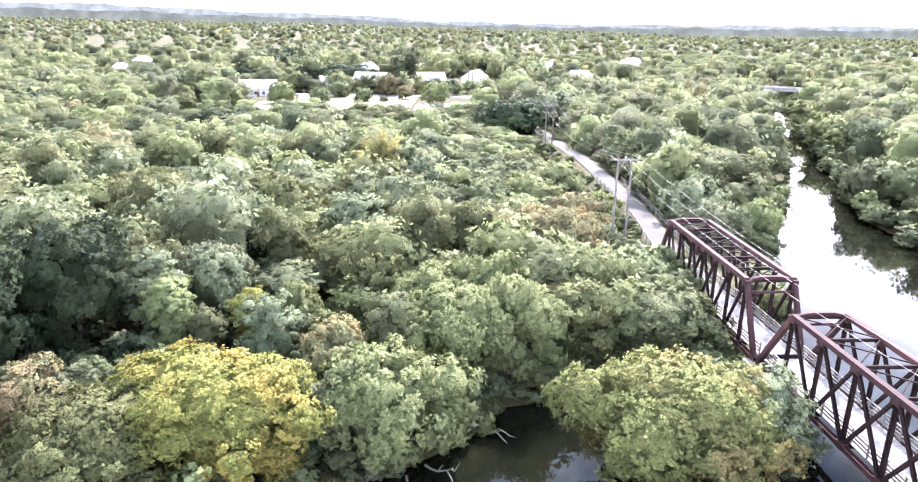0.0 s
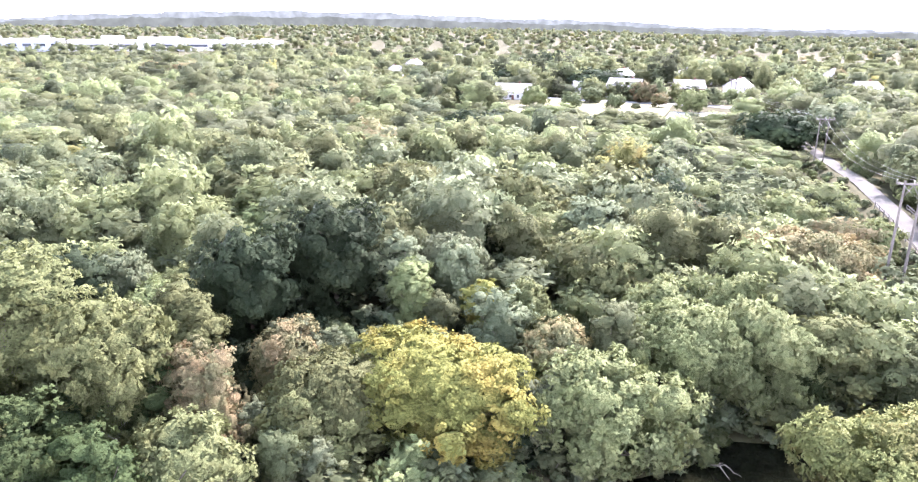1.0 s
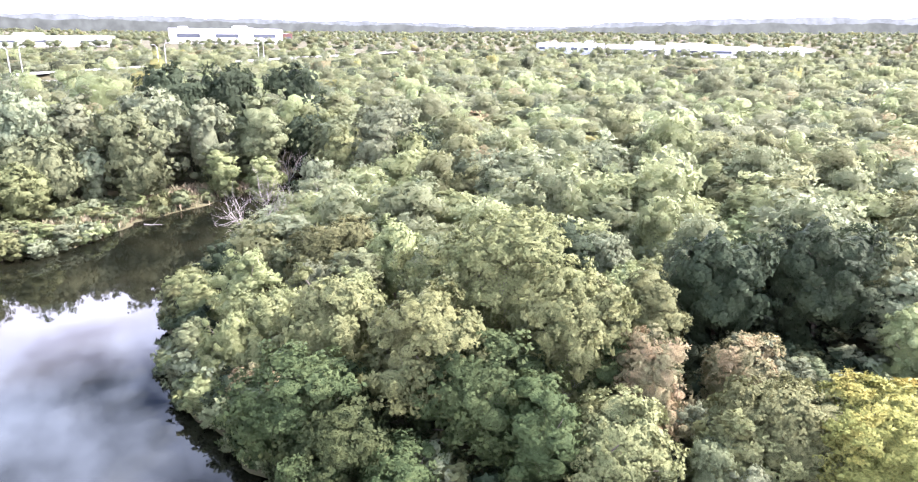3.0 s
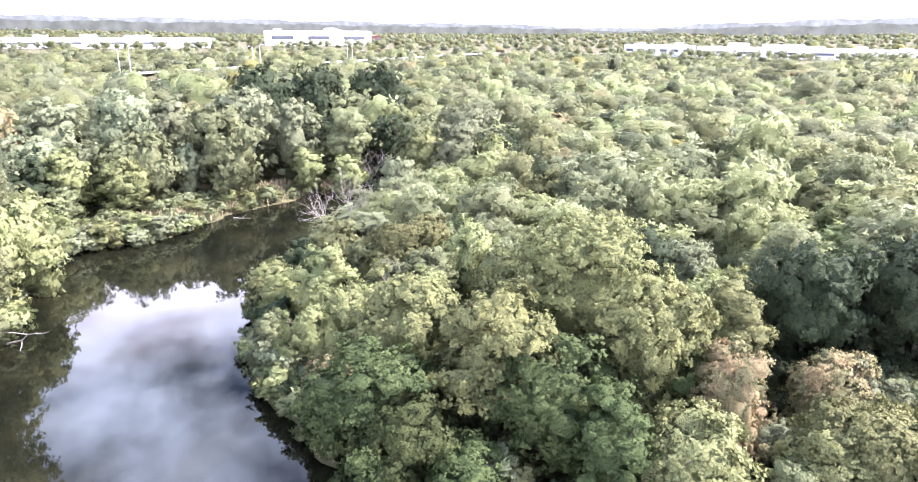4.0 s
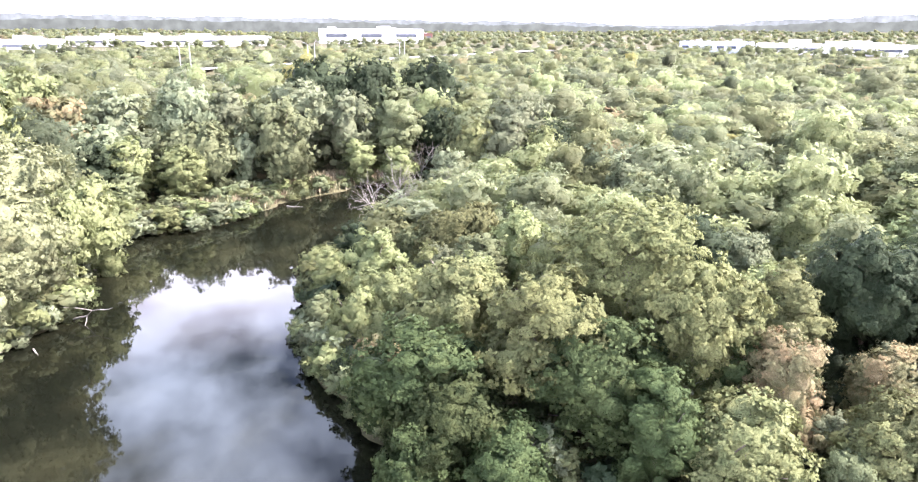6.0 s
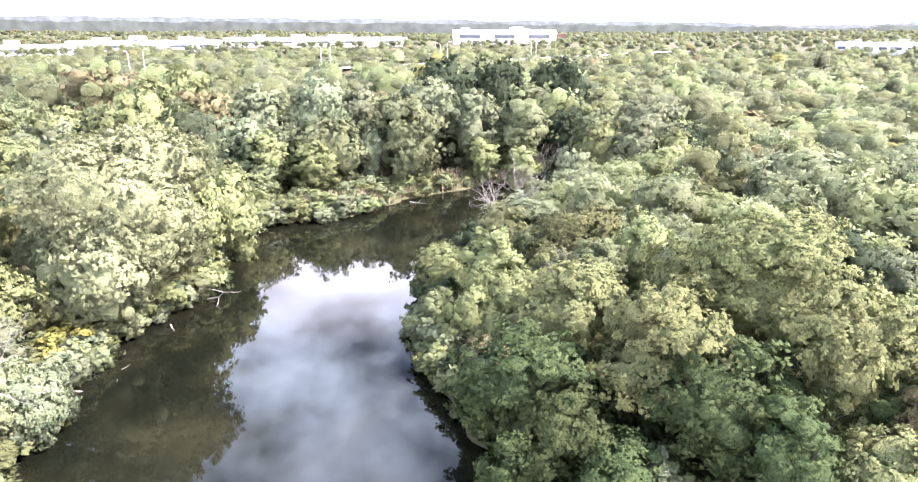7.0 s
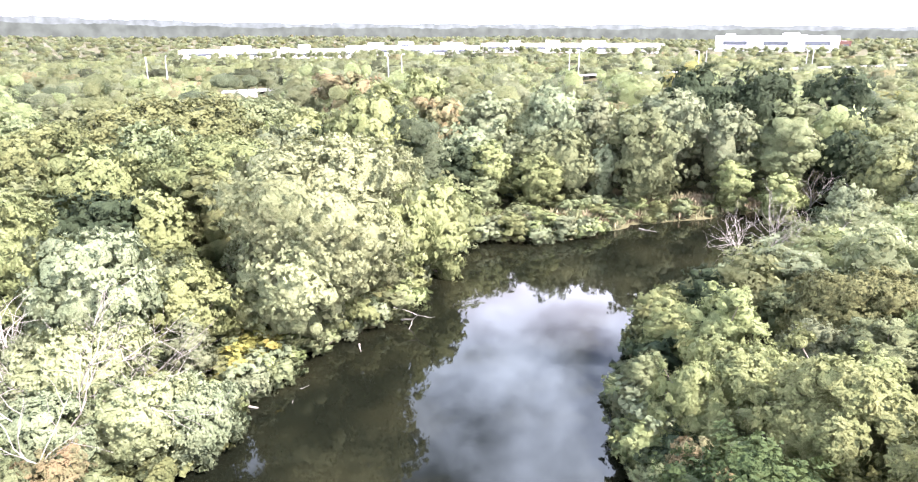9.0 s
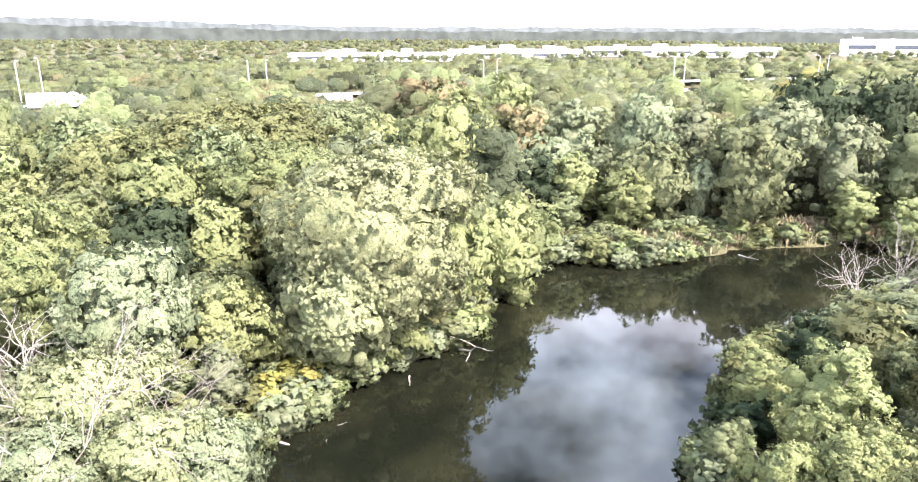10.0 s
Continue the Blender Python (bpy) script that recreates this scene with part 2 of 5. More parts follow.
# ---- mesh helpers ----
def mesh_np(name, verts, quads, mat, normals=None):
    """A mesh from arrays of corners and four-sided faces."""
    me = bpy.data.meshes.new(name)
    verts, quads = np.asarray(verts, np.float32), np.asarray(quads, np.int32)
    me.vertices.add(len(verts))
    me.vertices.foreach_set("co", verts.ravel())
    me.loops.add(quads.size)
    me.loops.foreach_set("vertex_index", quads.ravel())
    me.polygons.add(len(quads))
    me.polygons.foreach_set("loop_start", np.arange(0, quads.size, 4, dtype=np.int32))
    me.update(calc_edges=True)
    if normals is not None:
        soft = me.attributes.new("custom_normal", "FLOAT_VECTOR", "POINT")
        soft.data.foreach_set("vector", np.asarray(normals, np.float32).ravel())
    me.materials.append(mat)
    return me


def part(name, bm, mat, parent=None, label=""):
    """Links a bmesh as one mesh object, under a thing where one is given."""
    me = bpy.data.meshes.new(name)
    bm.to_mesh(me)
    bm.free()
    me.materials.append(mat)
    ob = new(name, me)
    ob.parent = parent
    return tagged(ob, label)


def beam(bm, p, q, w, h, up=(0, 0, 1)):
    """A straight bar from p to q, w wide and h deep."""
    p, q = Vector(p), Vector(q)
    d = (q - p).normalized()
    side = d.cross(Vector(up))
    if side.length < 1e-4:
        side = d.cross(Vector((0, 1, 0)))
    side.normalize()
    top = side.cross(d)
    vs = [bm.verts.new(a + side * (w / 2 * i) + top * (h / 2 * j)) for a in (p, q) for i, j in ((-1, -1), (1, -1), (1, 1), (-1, 1))]
    for f in ((0, 1, 2, 3), (7, 6, 5, 4), (0, 4, 5, 1), (1, 5, 6, 2), (2, 6, 7, 3), (3, 7, 4, 0)):
        bm.faces.new([vs[k] for k in f])
    return bm


def bar(p, q, w, h, up=(0, 0, 1)):
    return beam(bmesh.new(), p, q, w, h, up)


def tube_np(points, radii, sides=6):
    """Corners and faces of a tapered tube along points."""
    pts = np.array(points, float)
    vs, fs = [], []
    for k, p in enumerate(pts):
        d = pts[min(k + 1, len(pts) - 1)] - pts[max(k - 1, 0)]
        d = d / (np.linalg.norm(d) + 1e-9)
        a = np.cross(d, (0.3, 0.9, 0.2))
        a /= np.linalg.norm(a) + 1e-9
        b = np.cross(d, a)
        for s in range(sides):
            w = 2 * math.pi * s / sides
            vs.append(p + radii[k] * (a * math.cos(w) + b * math.sin(w)))
    for k in range(len(pts) - 1):
        for s in range(sides):
            i, j = k * sides + s, k * sides + (s + 1) % sides
            fs.append((i, j, j + sides, i + sides))
    return np.array(vs), np.array(fs)


def joined(pieces):
    """Arrays of corners, faces and, where all have them, normals, put together."""
    shift = np.cumsum([0] + [len(p[0]) for p in pieces])
    out = [np.concatenate([p[0] for p in pieces]), np.concatenate([p[1] + n for p, n in zip(pieces, shift)])]
    if all(len(p) > 2 for p in pieces):
        out.append(np.concatenate([p[2] for p in pieces]))
    return tuple(out)


# ---- the lie of the land ----
NORTH_SHORE = [(-157, 50), (-140, 40), (-114, 25), (-98, 14), (-90, 8), (-82, 7), (-67, 5), (-59, 7), (-49, 9), (-38, 19), (-26, 31), (-13, 44),
               (-2, 51), (5, 59), (13, 63.5), (18, 66), (29, 63), (38, 72), (45.5, 94), (51.5, 108), (72.5, 150), (87.5, 182), (113, 246), (143.5, 330), (190, 420)]
SOUTH_SHORE = [(215, 420), (172, 368), (123, 254), (108, 208), (86, 150), (80, 128), (80, 112), (72, 80), (60, 45), (40, 24), (15, -8), (-20, -22), (-51, -27),
               (-66, -28), (-74, -27), (-85, -20), (-105, -22), (-118, -17), (-121, -3), (-133, 8), (-140, 20), (-152, 37), (-162, 46)]
SHORE = np.array(NORTH_SHORE + SOUTH_SHORE, float)
TRAIL = np.array([(31.0, 80), (30.3, 92), (31.5, 110), (31.6, 130), (30.0, 163), (26.0, 193), (20.0, 235), (12.0, 300), (0.0, 420), (-20.0, 620)], float)


def shore(x, y):
    """Distance from the water's edge: land is plus, river minus."""
    x, y = np.atleast_1d(np.asarray(x, float)), np.atleast_1d(np.asarray(y, float))
    best, inside = np.full(x.shape, 1e9), np.zeros(x.shape, bool)
    for (ax, ay), (bx, by) in zip(SHORE, np.roll(SHORE, -1, 0)):
        dx, dy = bx - ax, by - ay
        t = np.clip(((x - ax) * dx + (y - ay) * dy) / (dx * dx + dy * dy), 0, 1)
        best = np.minimum(best, np.hypot(x - ax - t * dx, y - ay - t * dy))
        if ay != by:
            inside ^= ((ay > y) != (by > y)) & (x < (bx - ax) * (y - ay) / (by - ay) + ax)
    d = np.where(inside, -best, best) + 0.7 * np.sin(x * 0.55 + 0.8 * np.sin(y * 0.4)) * np.cos(y * 0.47)
    return np.maximum(d, 5.0 - np.hypot(x - 20, y - 46))


HIGHWAY = np.array([(-120.0, -330), (-205.0, -228), (-290.0, -155), (-440.0, -12), (-560.0, 140), (-700.0, 330)])


def off_line(x, y, line):
    x, y = np.atleast_1d(np.asarray(x, float)), np.atleast_1d(np.asarray(y, float))
    best = np.full(x.shape, 1e9)
    for (ax, ay), (bx, by) in zip(line[:-1], line[1:]):
        dx, dy = bx - ax, by - ay
        t = np.clip(((x - ax) * dx + (y - ay) * dy) / (dx * dx + dy * dy), 0, 1)
        best = np.minimum(best, np.hypot(x - ax - t * dx, y - ay - t * dy))
    return best


def ground(x, y):
    x, y = np.atleast_1d(np.asarray(x, float)), np.atleast_1d(np.asarray(y, float))
    s, r, a = shore(x, y), np.hypot(x, y), np.arctan2(-x, y)
    k = np.clip(s / 5, 0, 1)
    h = np.where(s > 0, 0.08 + 1.5 * k * k * (3 - 2 * k) + np.clip(s - 5, 0, 60) * 0.02, np.maximum(-1.6, s * 0.35))
    h = h + np.where(s > 3, 0.25 * np.sin(x * 0.21 + 1) * np.sin(y * 0.17), 0)
    out = np.clip((r - 700) / 2600, 0, 1)
    roll = 8 + 5 * np.sin(a * 7 + 1.0) + 3 * np.sin(a * 17 + r * 0.002) + 26 * np.exp(-((a - 0.5) / 0.3) ** 2) + 16 * np.exp(-((a - 2.4) / 0.3) ** 2)
    h = h + out * out * (3 - 2 * out) * roll
    t = off_line(x, y, TRAIL)
    bank = 4.85 - np.clip(t - 2.6, 0, 40) * 0.55
    south = 4.85 - np.clip(np.hypot((x - 34.6) / 1.0, np.clip(y - 25.5, 0, 99) * 1.4 + np.clip(-20 - y, 0, 99)) - 3, 0, 40) * 0.7
    rise = np.clip((y - 215) / 30, 0, 1) * np.clip((450 - y) / 40, 0, 1) * np.clip((x + 125) / 30, 0, 1) * np.clip((35 - x) / 30, 0, 1)
    h = h + 3.5 * rise
    h = np.maximum(h, 8.0 - np.clip(off_line(x, y, HIGHWAY) - 8, 0, 60) * 0.5)
    north = np.where((y > 78) & (y < 240), bank, -9)
    return np.maximum(np.maximum(h, north), np.where(y < 40, south, -9))


def spaced(a, b, lo, hi, step, grow):
    """Grid lines: even from lo to hi, wider and wider beyond."""
    mid = list(np.arange(lo, hi + 0.1, step))
    up, dn, s = [], [], step
    while (up or mid)[-1] < b:
        s *= grow
        up.append((up or mid)[-1] + s)
    s = step
    while (dn or [mid[0]])[-1] > a:
        s *= grow
        dn.append((dn or [mid[0]])[-1] - s)
    return np.array(dn[::-1] + mid + up)


def sheet_np(xs, ys, z):
    gx, gy = np.meshgrid(xs, ys)
    v = np.stack([gx, gy, z(gx.ravel(), gy.ravel()).reshape(gx.shape)], -1).reshape(-1, 3)
    i = np.arange((len(ys) - 1) * len(xs)).reshape(len(ys) - 1, len(xs))[:, :-1].ravel()
    return v, np.stack([i, i + 1, i + 1 + len(xs), i + len(xs)], -1)


earth = new("ground", mesh_np("ground", *sheet_np(spaced(-4600, 4600, -180, 130, 2.2, 1.13), spaced(-4600, 4600, -90, 240, 2.2, 1.13), ground), SOIL))
tagged(earth, "leaf-littered forest floor with low river banks", "ground", kind="structure")
earth.data.polygons.foreach_set("use_smooth", np.ones(len(earth.data.polygons), bool))
river = new("water", mesh_np("water", *sheet_np(np.linspace(-175, 240, 30), np.linspace(-60, 440, 30), lambda x, y: 0 * x), WATER))
tagged(river, "calm dark brown river reflecting sky and trees", "river", kind="structure")


def strip(name, line, width, mat, lift_, label, category):
    """A path laid along a line on the ground."""
    pts = []
    for (ax, ay), (bx, by) in zip(line[:-1], line[1:]):
        n = max(2, int(math.hypot(bx - ax, by - ay) / 3))
        pts += [(ax + (bx - ax) * k / n, ay + (by - ay) * k / n) for k in range(n)]
    pts = np.array(pts + [tuple(line[-1])])
    d = np.gradient(pts, axis=0)
    d /= np.linalg.norm(d, axis=1)[:, None]
    side = np.stack([d[:, 1], -d[:, 0]], 1)
    vs = []
    for w in (-0.5, 0, 0.5):
        p = pts + side * width * w
        vs.append(np.column_stack([p, ground(p[:, 0], p[:, 1]) + lift_ + (0.04 if w == 0 else 0)]))
    n = len(pts)
    v = np.concatenate(vs)
    i = np.arange(n - 1)
    f = np.concatenate([np.stack([i + k * n, i + 1 + k * n, i + 1 + (k + 1) * n, i + (k + 1) * n], -1) for k in (0, 1)])
    return tagged(new(name, mesh_np(name, v, f[:, ::-1], mat)), label, category, kind="structure")


strip("highway", HIGHWAY, 14, ASPHALT, 0.15, "pale highway on an embankment beyond the wood", "road")
strip("path", TRAIL[1:9], 3.6, GRAVEL, 0.08, "pale stone-dust rail trail on a low embankment", "path")


def lot(name, x0, x1, y0, y1, mat, label, category, lift_=0.25, n=14):
    v, f = sheet_np(np.linspace(x0, x1, n), np.linspace(y0, y1, n), lambda x, y: ground(x, y) + lift_)
    return tagged(new(name, mesh_np(name, v, f, mat)), label, category, kind="structure")


# ---- trees ----
rng = np.random.default_rng(7)


def unit(v):
    return v / (np.linalg.norm(v, axis=-1, keepdims=True) + 1e-9)


def leaf_quads(rng, at, normal, size, droop=0.0, soft=None):
    """One kite-shaped, folded leaf spray at each point."""
    n = len(at)
    t = unit(np.cross(normal, rng.normal(size=(n, 3))))
    t[:, 2] -= droop
    t = unit(t)
    b = unit(np.cross(normal, t))
    s = (size * rng.uniform(0.65, 1.35, n))[:, None]
    fold = normal * s * 0.2
    v = np.stack([at - t * s * 0.55, at + b * s * 0.4 - fold, at + t * s * 0.6, at - b * s * 0.4 - fold], 1)
    soft = normal if soft is None else soft
    face = np.cross(v[:, 2] - v[:, 0], v[:, 3] - v[:, 1])
    turned = (face * soft).sum(1) < 0
    v[turned] = v[turned][:, ::-1]
    return v.reshape(-1, 3), np.arange(4 * n).reshape(n, 4), np.repeat(unit(soft), 4, 0)


# habit: crown base as a share of the height, lobes, lobe size, flatness of lobes, upward leaf lean, droop, bare share
HABIT = {
    "dark": (0.1, 26, 0.34, 0.85, 0.35, 0.1),
    "mid": (0.08, 24, 0.36, 0.85, 0.4, 0.1),
    "light": (0.08, 28, 0.31, 0.95, 0.3, 0.0),
    "olive": (0.08, 26, 0.34, 0.8, 0.4, 0.1),
    "grey": (0.08, 30, 0.29, 0.8, 0.35, 0.2),
    "yellow": (0.1, 24, 0.35, 0.9, 0.4, 0.1),
    "rust": (0.08, 26, 0.33, 0.95, 0.3, 0.1),
    "gold": (0.06, 30, 0.32, 0.95, 0.3, 0.1),
    "hickory": (0.1, 34, 0.31, 0.6, 0.7, 0.2),
    "deep": (0.06, 26, 0.34, 0.85, 0.4, 0.1),
    "silver": (0.02, 40, 0.36, 0.95, 0.25, 0.3),
}
R0, H0 = 5.0, 12.0


def ball_np(sides=2):
    """A sphere of four-sided faces: a cube cut sides times and puffed up."""
    vs, fs = [], []
    for axis in range(3):
        for sign in (-1, 1):
            u, v = np.meshgrid(np.linspace(-1, 1, sides + 1), np.linspace(-1, 1, sides + 1))
            p = np.stack([np.full(u.shape, sign), u * sign, v], -1).reshape(-1, 3)
            j = (np.arange(sides)[:, None] * (sides + 1) + np.arange(sides)).ravel()
            fs.append(np.stack([j, j + 1, j + sides + 2, j + sides + 1], -1) + len(vs) * len(p))
            vs.append(np.roll(p, axis, 1))
    return unit(np.concatenate(vs)), np.concatenate(fs)


BALLS = {k: ball_np(k) for k in (1, 2, 3)}


def crown_np(rng, kind, n, lobes=None, low=None, tall=H0, cut=2, full=False):
    """Crown of a tree of radius R0 and height tall: leafy lobes that close into one rounded mass, with creases between them."""
    base, k, lobe, flat_, lean, droop = HABIT[kind]
    if lobes:
        lobe, k = lobe * (k / lobes) ** 0.35, lobes
    zb = (base if low is None else low) * tall
    k = int(k * (1.9 if tall > H0 else 1.35))
    c, rad = np.array([0, 0, zb + (tall - zb) * 0.48]), np.array([R0, R0, (tall - zb) * 0.52])
    i = np.arange(k) + 0.5
    ph, th = np.arccos(1 - 1.8 * i / k), i * 2.39996 + rng.uniform(0, 6)
    d = np.stack([np.sin(ph) * np.cos(th), np.sin(ph) * np.sin(th), np.cos(ph)], 1)
    d = unit(d + rng.normal(scale=0.2, size=d.shape))
    size = R0 * lobe * rng.uniform(0.5, 1.25, k)
    # the crown leans and bulges, so that no two sides are alike
    swell = (1 + 0.13 * rng.normal(size=(k, 1))) * (1 + 0.12 * np.sin(np.arctan2(d[:, 1:2], d[:, :1]) * 2 + rng.uniform(0, 6)))
    centre = c + d * (rad * swell - (size * 0.95)[:, None] * np.array([1, 1, flat_]))
    over = np.maximum(centre[:, 2] + size * flat_ - tall, 0)
    centre[:, 2] -= over
    squash = np.array([1, 1, flat_])
    # tufts on the outside of the lobes
    m = max(2 * k, n // 20)
    own = rng.choice(k, 5 * m, p=size ** 2 / (size ** 2).sum())
    g = unit(rng.normal(size=(5 * m, 3)) + 0.35 * d[own] + np.array([0, 0, 0.2]))
    tuft = centre[own] + g * size[own][:, None] * squash
    away = np.linalg.norm((tuft[:, None, :] - centre[None]) / squash, axis=2) / size[None]
    away[np.arange(5 * m), own] = 9
    free = np.where((away.min(1) > 0.9) & (np.linalg.norm((tuft - c) / rad, axis=1) > 0.5))[0][:m]
    tuft, g, own = tuft[free], g[free], own[free]
    m = len(free)
    reach = R0 * 0.105 * math.sqrt(430 / max(m, 60)) * rng.uniform(0.6, 1.4, m)
    deep_ = 1.15 if kind in ("dark", "deep", "hickory") else 0.62
    tuft = tuft + g * (reach * rng.uniform(-deep_, deep_, m))[:, None]
    # leaves on the tufts
    of = rng.integers(m, size=n)
    e = unit(rng.normal(size=(n, 3)) + 0.9 * g[of])
    at = tuft[of] + e * (reach[of] * rng.uniform(0.4, 1.3, n))[:, None] * np.array([1, 1, 0.8])
    leaf = min(1.95 * math.sqrt(300 / n), 1.0 if full else 9.0)
    # the light falls on the rounded masses rather than on single leaves
    soft = unit(0.3 * e + 0.4 * g[of] + 0.95 * unit((at - c) / rad) + rng.normal(scale=0.18 if full else 0.22, size=(n, 3)))
    nor = unit(soft + rng.normal(scale=0.42, size=(n, 3)) + np.array([0, 0, 0.3 * lean]))
    parts_ = [leaf_quads(rng, at, nor, leaf, droop, soft)]
    bv, bf = BALLS[cut]
    for j in range(k):
        w = bv * (rng.uniform(0.84, 1.02, (len(bv), 1)) if full else rng.uniform(0.68, 0.86, (len(bv), 1))) * size[j] * squash
        parts_.append((w + centre[j], bf, unit(bv + 1.2 * d[j])))
    w = bv * rad * 0.62
    parts_.append((w + c, bf, bv))
    return joined(parts_), centre


def trunk_np(rng, centre, limbs, tall=H0):
    lean = rng.normal(scale=0.35, size=2)
    zs = np.array([-0.8, 0.6, 3.0, 6.0, 8.5]) * tall / H0
    line = [(lean[0] * z / 9, lean[1] * z / 9, z) for z in zs]
    out = [tube_np(line, [0.36, 0.27, 0.23, 0.17, 0.08], 7)]
    for j in rng.choice(len(centre), limbs, replace=False):
        q = centre[j]
        z = min(max(q[2] * 0.55, 1.2), 7.5)
        p = np.array([lean[0] * z / 9, lean[1] * z / 9, z])
        m = (p + q) / 2 + rng.normal(scale=0.25, size=3) + np.array([0, 0, -0.2])
        out.append(tube_np([p, m, q], [0.12, 0.08, 0.035], 5))
    return joined(out)


# leaf sprays and limbs for trees close by, at middle distance and far off
DETAIL = ((10000, 16), (5200, 12), (3000, 8), (1800, 5), (13000, 18), (20000, 18))
STOCK = {}


def stock(kind, near, variety, shore_=False, tall=H0):
    """The pattern of one kind of tree, made when first asked for."""
    key = (kind, near, variety, shore_, tall)
    if key not in STOCK:
        r = np.random.default_rng(hash_of(kind) + 31 * variety + 7)
        leaves, limbs = DETAIL[near]
        crown, centre = crown_np(r, kind, leaves, low=0.1 if kind == "silver" else 0.02 if shore_ else None, tall=tall)
        STOCK[key] = (mesh_np("crown", crown[0], crown[1], LEAVES[kind], crown[2]), mesh_np("trunk", *trunk_np(r, centre, limbs, tall), BARK))
    return STOCK[key]


def hash_of(word):
    return sum((k + 3) * ord(ch) for k, ch in enumerate(word))


WORDS = {
    "dark": "dense dark green broadleaf tree in full leaf",
    "mid": "green broadleaf tree in full summer leaf",
    "light": "light yellow-green young broadleaf tree in full leaf",
    "olive": "olive green rounded broadleaf tree in late summer",
    "grey": "grey-green loose-crowned tree among its neighbours",
    "yellow": "broadleaf tree turning golden yellow on the river bank",
    "gold": "yellow-green broadleaf tree with a first orange tinge",
    "rust": "olive tree with rust-orange turning leaves",
    "hickory": "broad spreading tree with layered olive green foliage",
    "deep": "deep green broadleaf tree leaning over the river",
    "silver": "tall silvery pale green maple leaning over the water",
}
PLACED = []
PATHLINE = np.array([(r[1], r[2]) for r in ROWS])


def from_path(x, y):
    return float(np.min(np.hypot(PATHLINE[:, 0] - x, PATHLINE[:, 1] - y)))


def tree(kind, x, y, top, radius, near=None, group=""):
    """A tree with its tip at height top."""
    radius = min(radius, 0.82 * top)
    if y > 95:
        radius = min(radius, max(3.2, float(shore(x, y)[0]) + 3.0))
    z = float(ground(x, y)[0])
    if near is None:
        d = from_path(x, y) / max(1.0, radius / 5.5)
        near = 0 if d < 54 else 1 if d < 76 else 2 if d < 118 else 3
    turn = rng.uniform(0, 360)
    tall = 19.0 if (top - z) / radius > 2.9 else H0 if (top - z) / radius > 1.9 else 8.0
    if radius > 6 and near < 2:
        near = 5
    elif radius > 8.5 and near == 2:
        near = 4
    crown, trunk = stock(kind, near, int(rng.integers(3)), float(shore(x, y)[0]) < 18, tall)
    ob = new("tree")
    s = radius / R0
    ob.matrix_basis = pose(x, y, z - 0.1, 0, 0, turn) @ Matrix.Diagonal((s, s, (top - z) / tall, 1))
    for name, me in (("trunk", trunk), ("crown", crown)):
        o = new(name, me)
        o.parent = ob
    PLACED.append((x, y, radius))
    return tagged(ob, WORDS[kind], "tree", group)


FRONT = [
    ("yellow", -19.8, 48.0, 10.5, 7.3),
    ("light", -27.3, 43.3, 9.0, 5.7),
    ("rust", -34.0, 47.6, 10.0, 3.4),
    ("olive", -27.1, 43.6, 9.5, 4.5),
    ("light", -6.0, 51.1, 10.0, 6.0),
    ("grey", -11.3, 49.6, 8.5, 3.1),
    ("rust", -11.6, 57.7, 10.0, 3.5),
    ("light", -0.1, 63.6, 11.0, 6.3),
    ("light", 6.7, 66.0, 11.5, 5.7),
    ("light", 12.2, 68.0, 10.0, 4.3),
    # this dark tree stands in for the shaded undersides of the crowns around it
    ("deep", 9.0, 65.5, 8.0, 3.6),
    ("rust", 11.9, 87.7, 13.0, 7.3),
    ("gold", 17.7, 48.8, 10.8, 7.6),
    ("grey", 24.7, 50.1, 9.5, 4.5),
    ("mid", 22.1, 69.8, 9.0, 6.0),
    ("mid", 19.9, 80.0, 9.0, 5.4),
    ("light", -2.8, 70.7, 10.5, 4.8),
    ("light", 3.6, 71.2, 12.0, 3.8),
    ("light", -30.7, 31.0, 10.5, 4.4),
]
KNOLL = [
    ("dark", -43.4, 55.2, 16.0, 5.2),
    ("dark", -39.0, 65.1, 17.0, 6.0),
    ("grey", -32.5, 68.7, 13.0, 3.7),
    ("olive", -42.6, 45.1, 13.5, 3.6),
    ("rust", -34.1, 36.9, 13.0, 3.0),
    ("grey", -34.3, 49.1, 10.0, 2.4),
    ("grey", -28.5, 74.3, 12.0, 4.2),
    ("grey", -15.4, 95.3, 13.0, 5.4),
    ("dark", -9.4, 112.7, 14.0, 5.8),
    ("olive", -25.0, 97.2, 14.0, 6.3),
    ("olive", -47.0, 105.0, 13.0, 10.9),
    ("mid", -28.3, 90.7, 13.0, 5.6),
    ("grey", -26.6, 71.7, 12.0, 3.5),
    ("light", -9.8, 76.3, 10.0, 3.8),
]
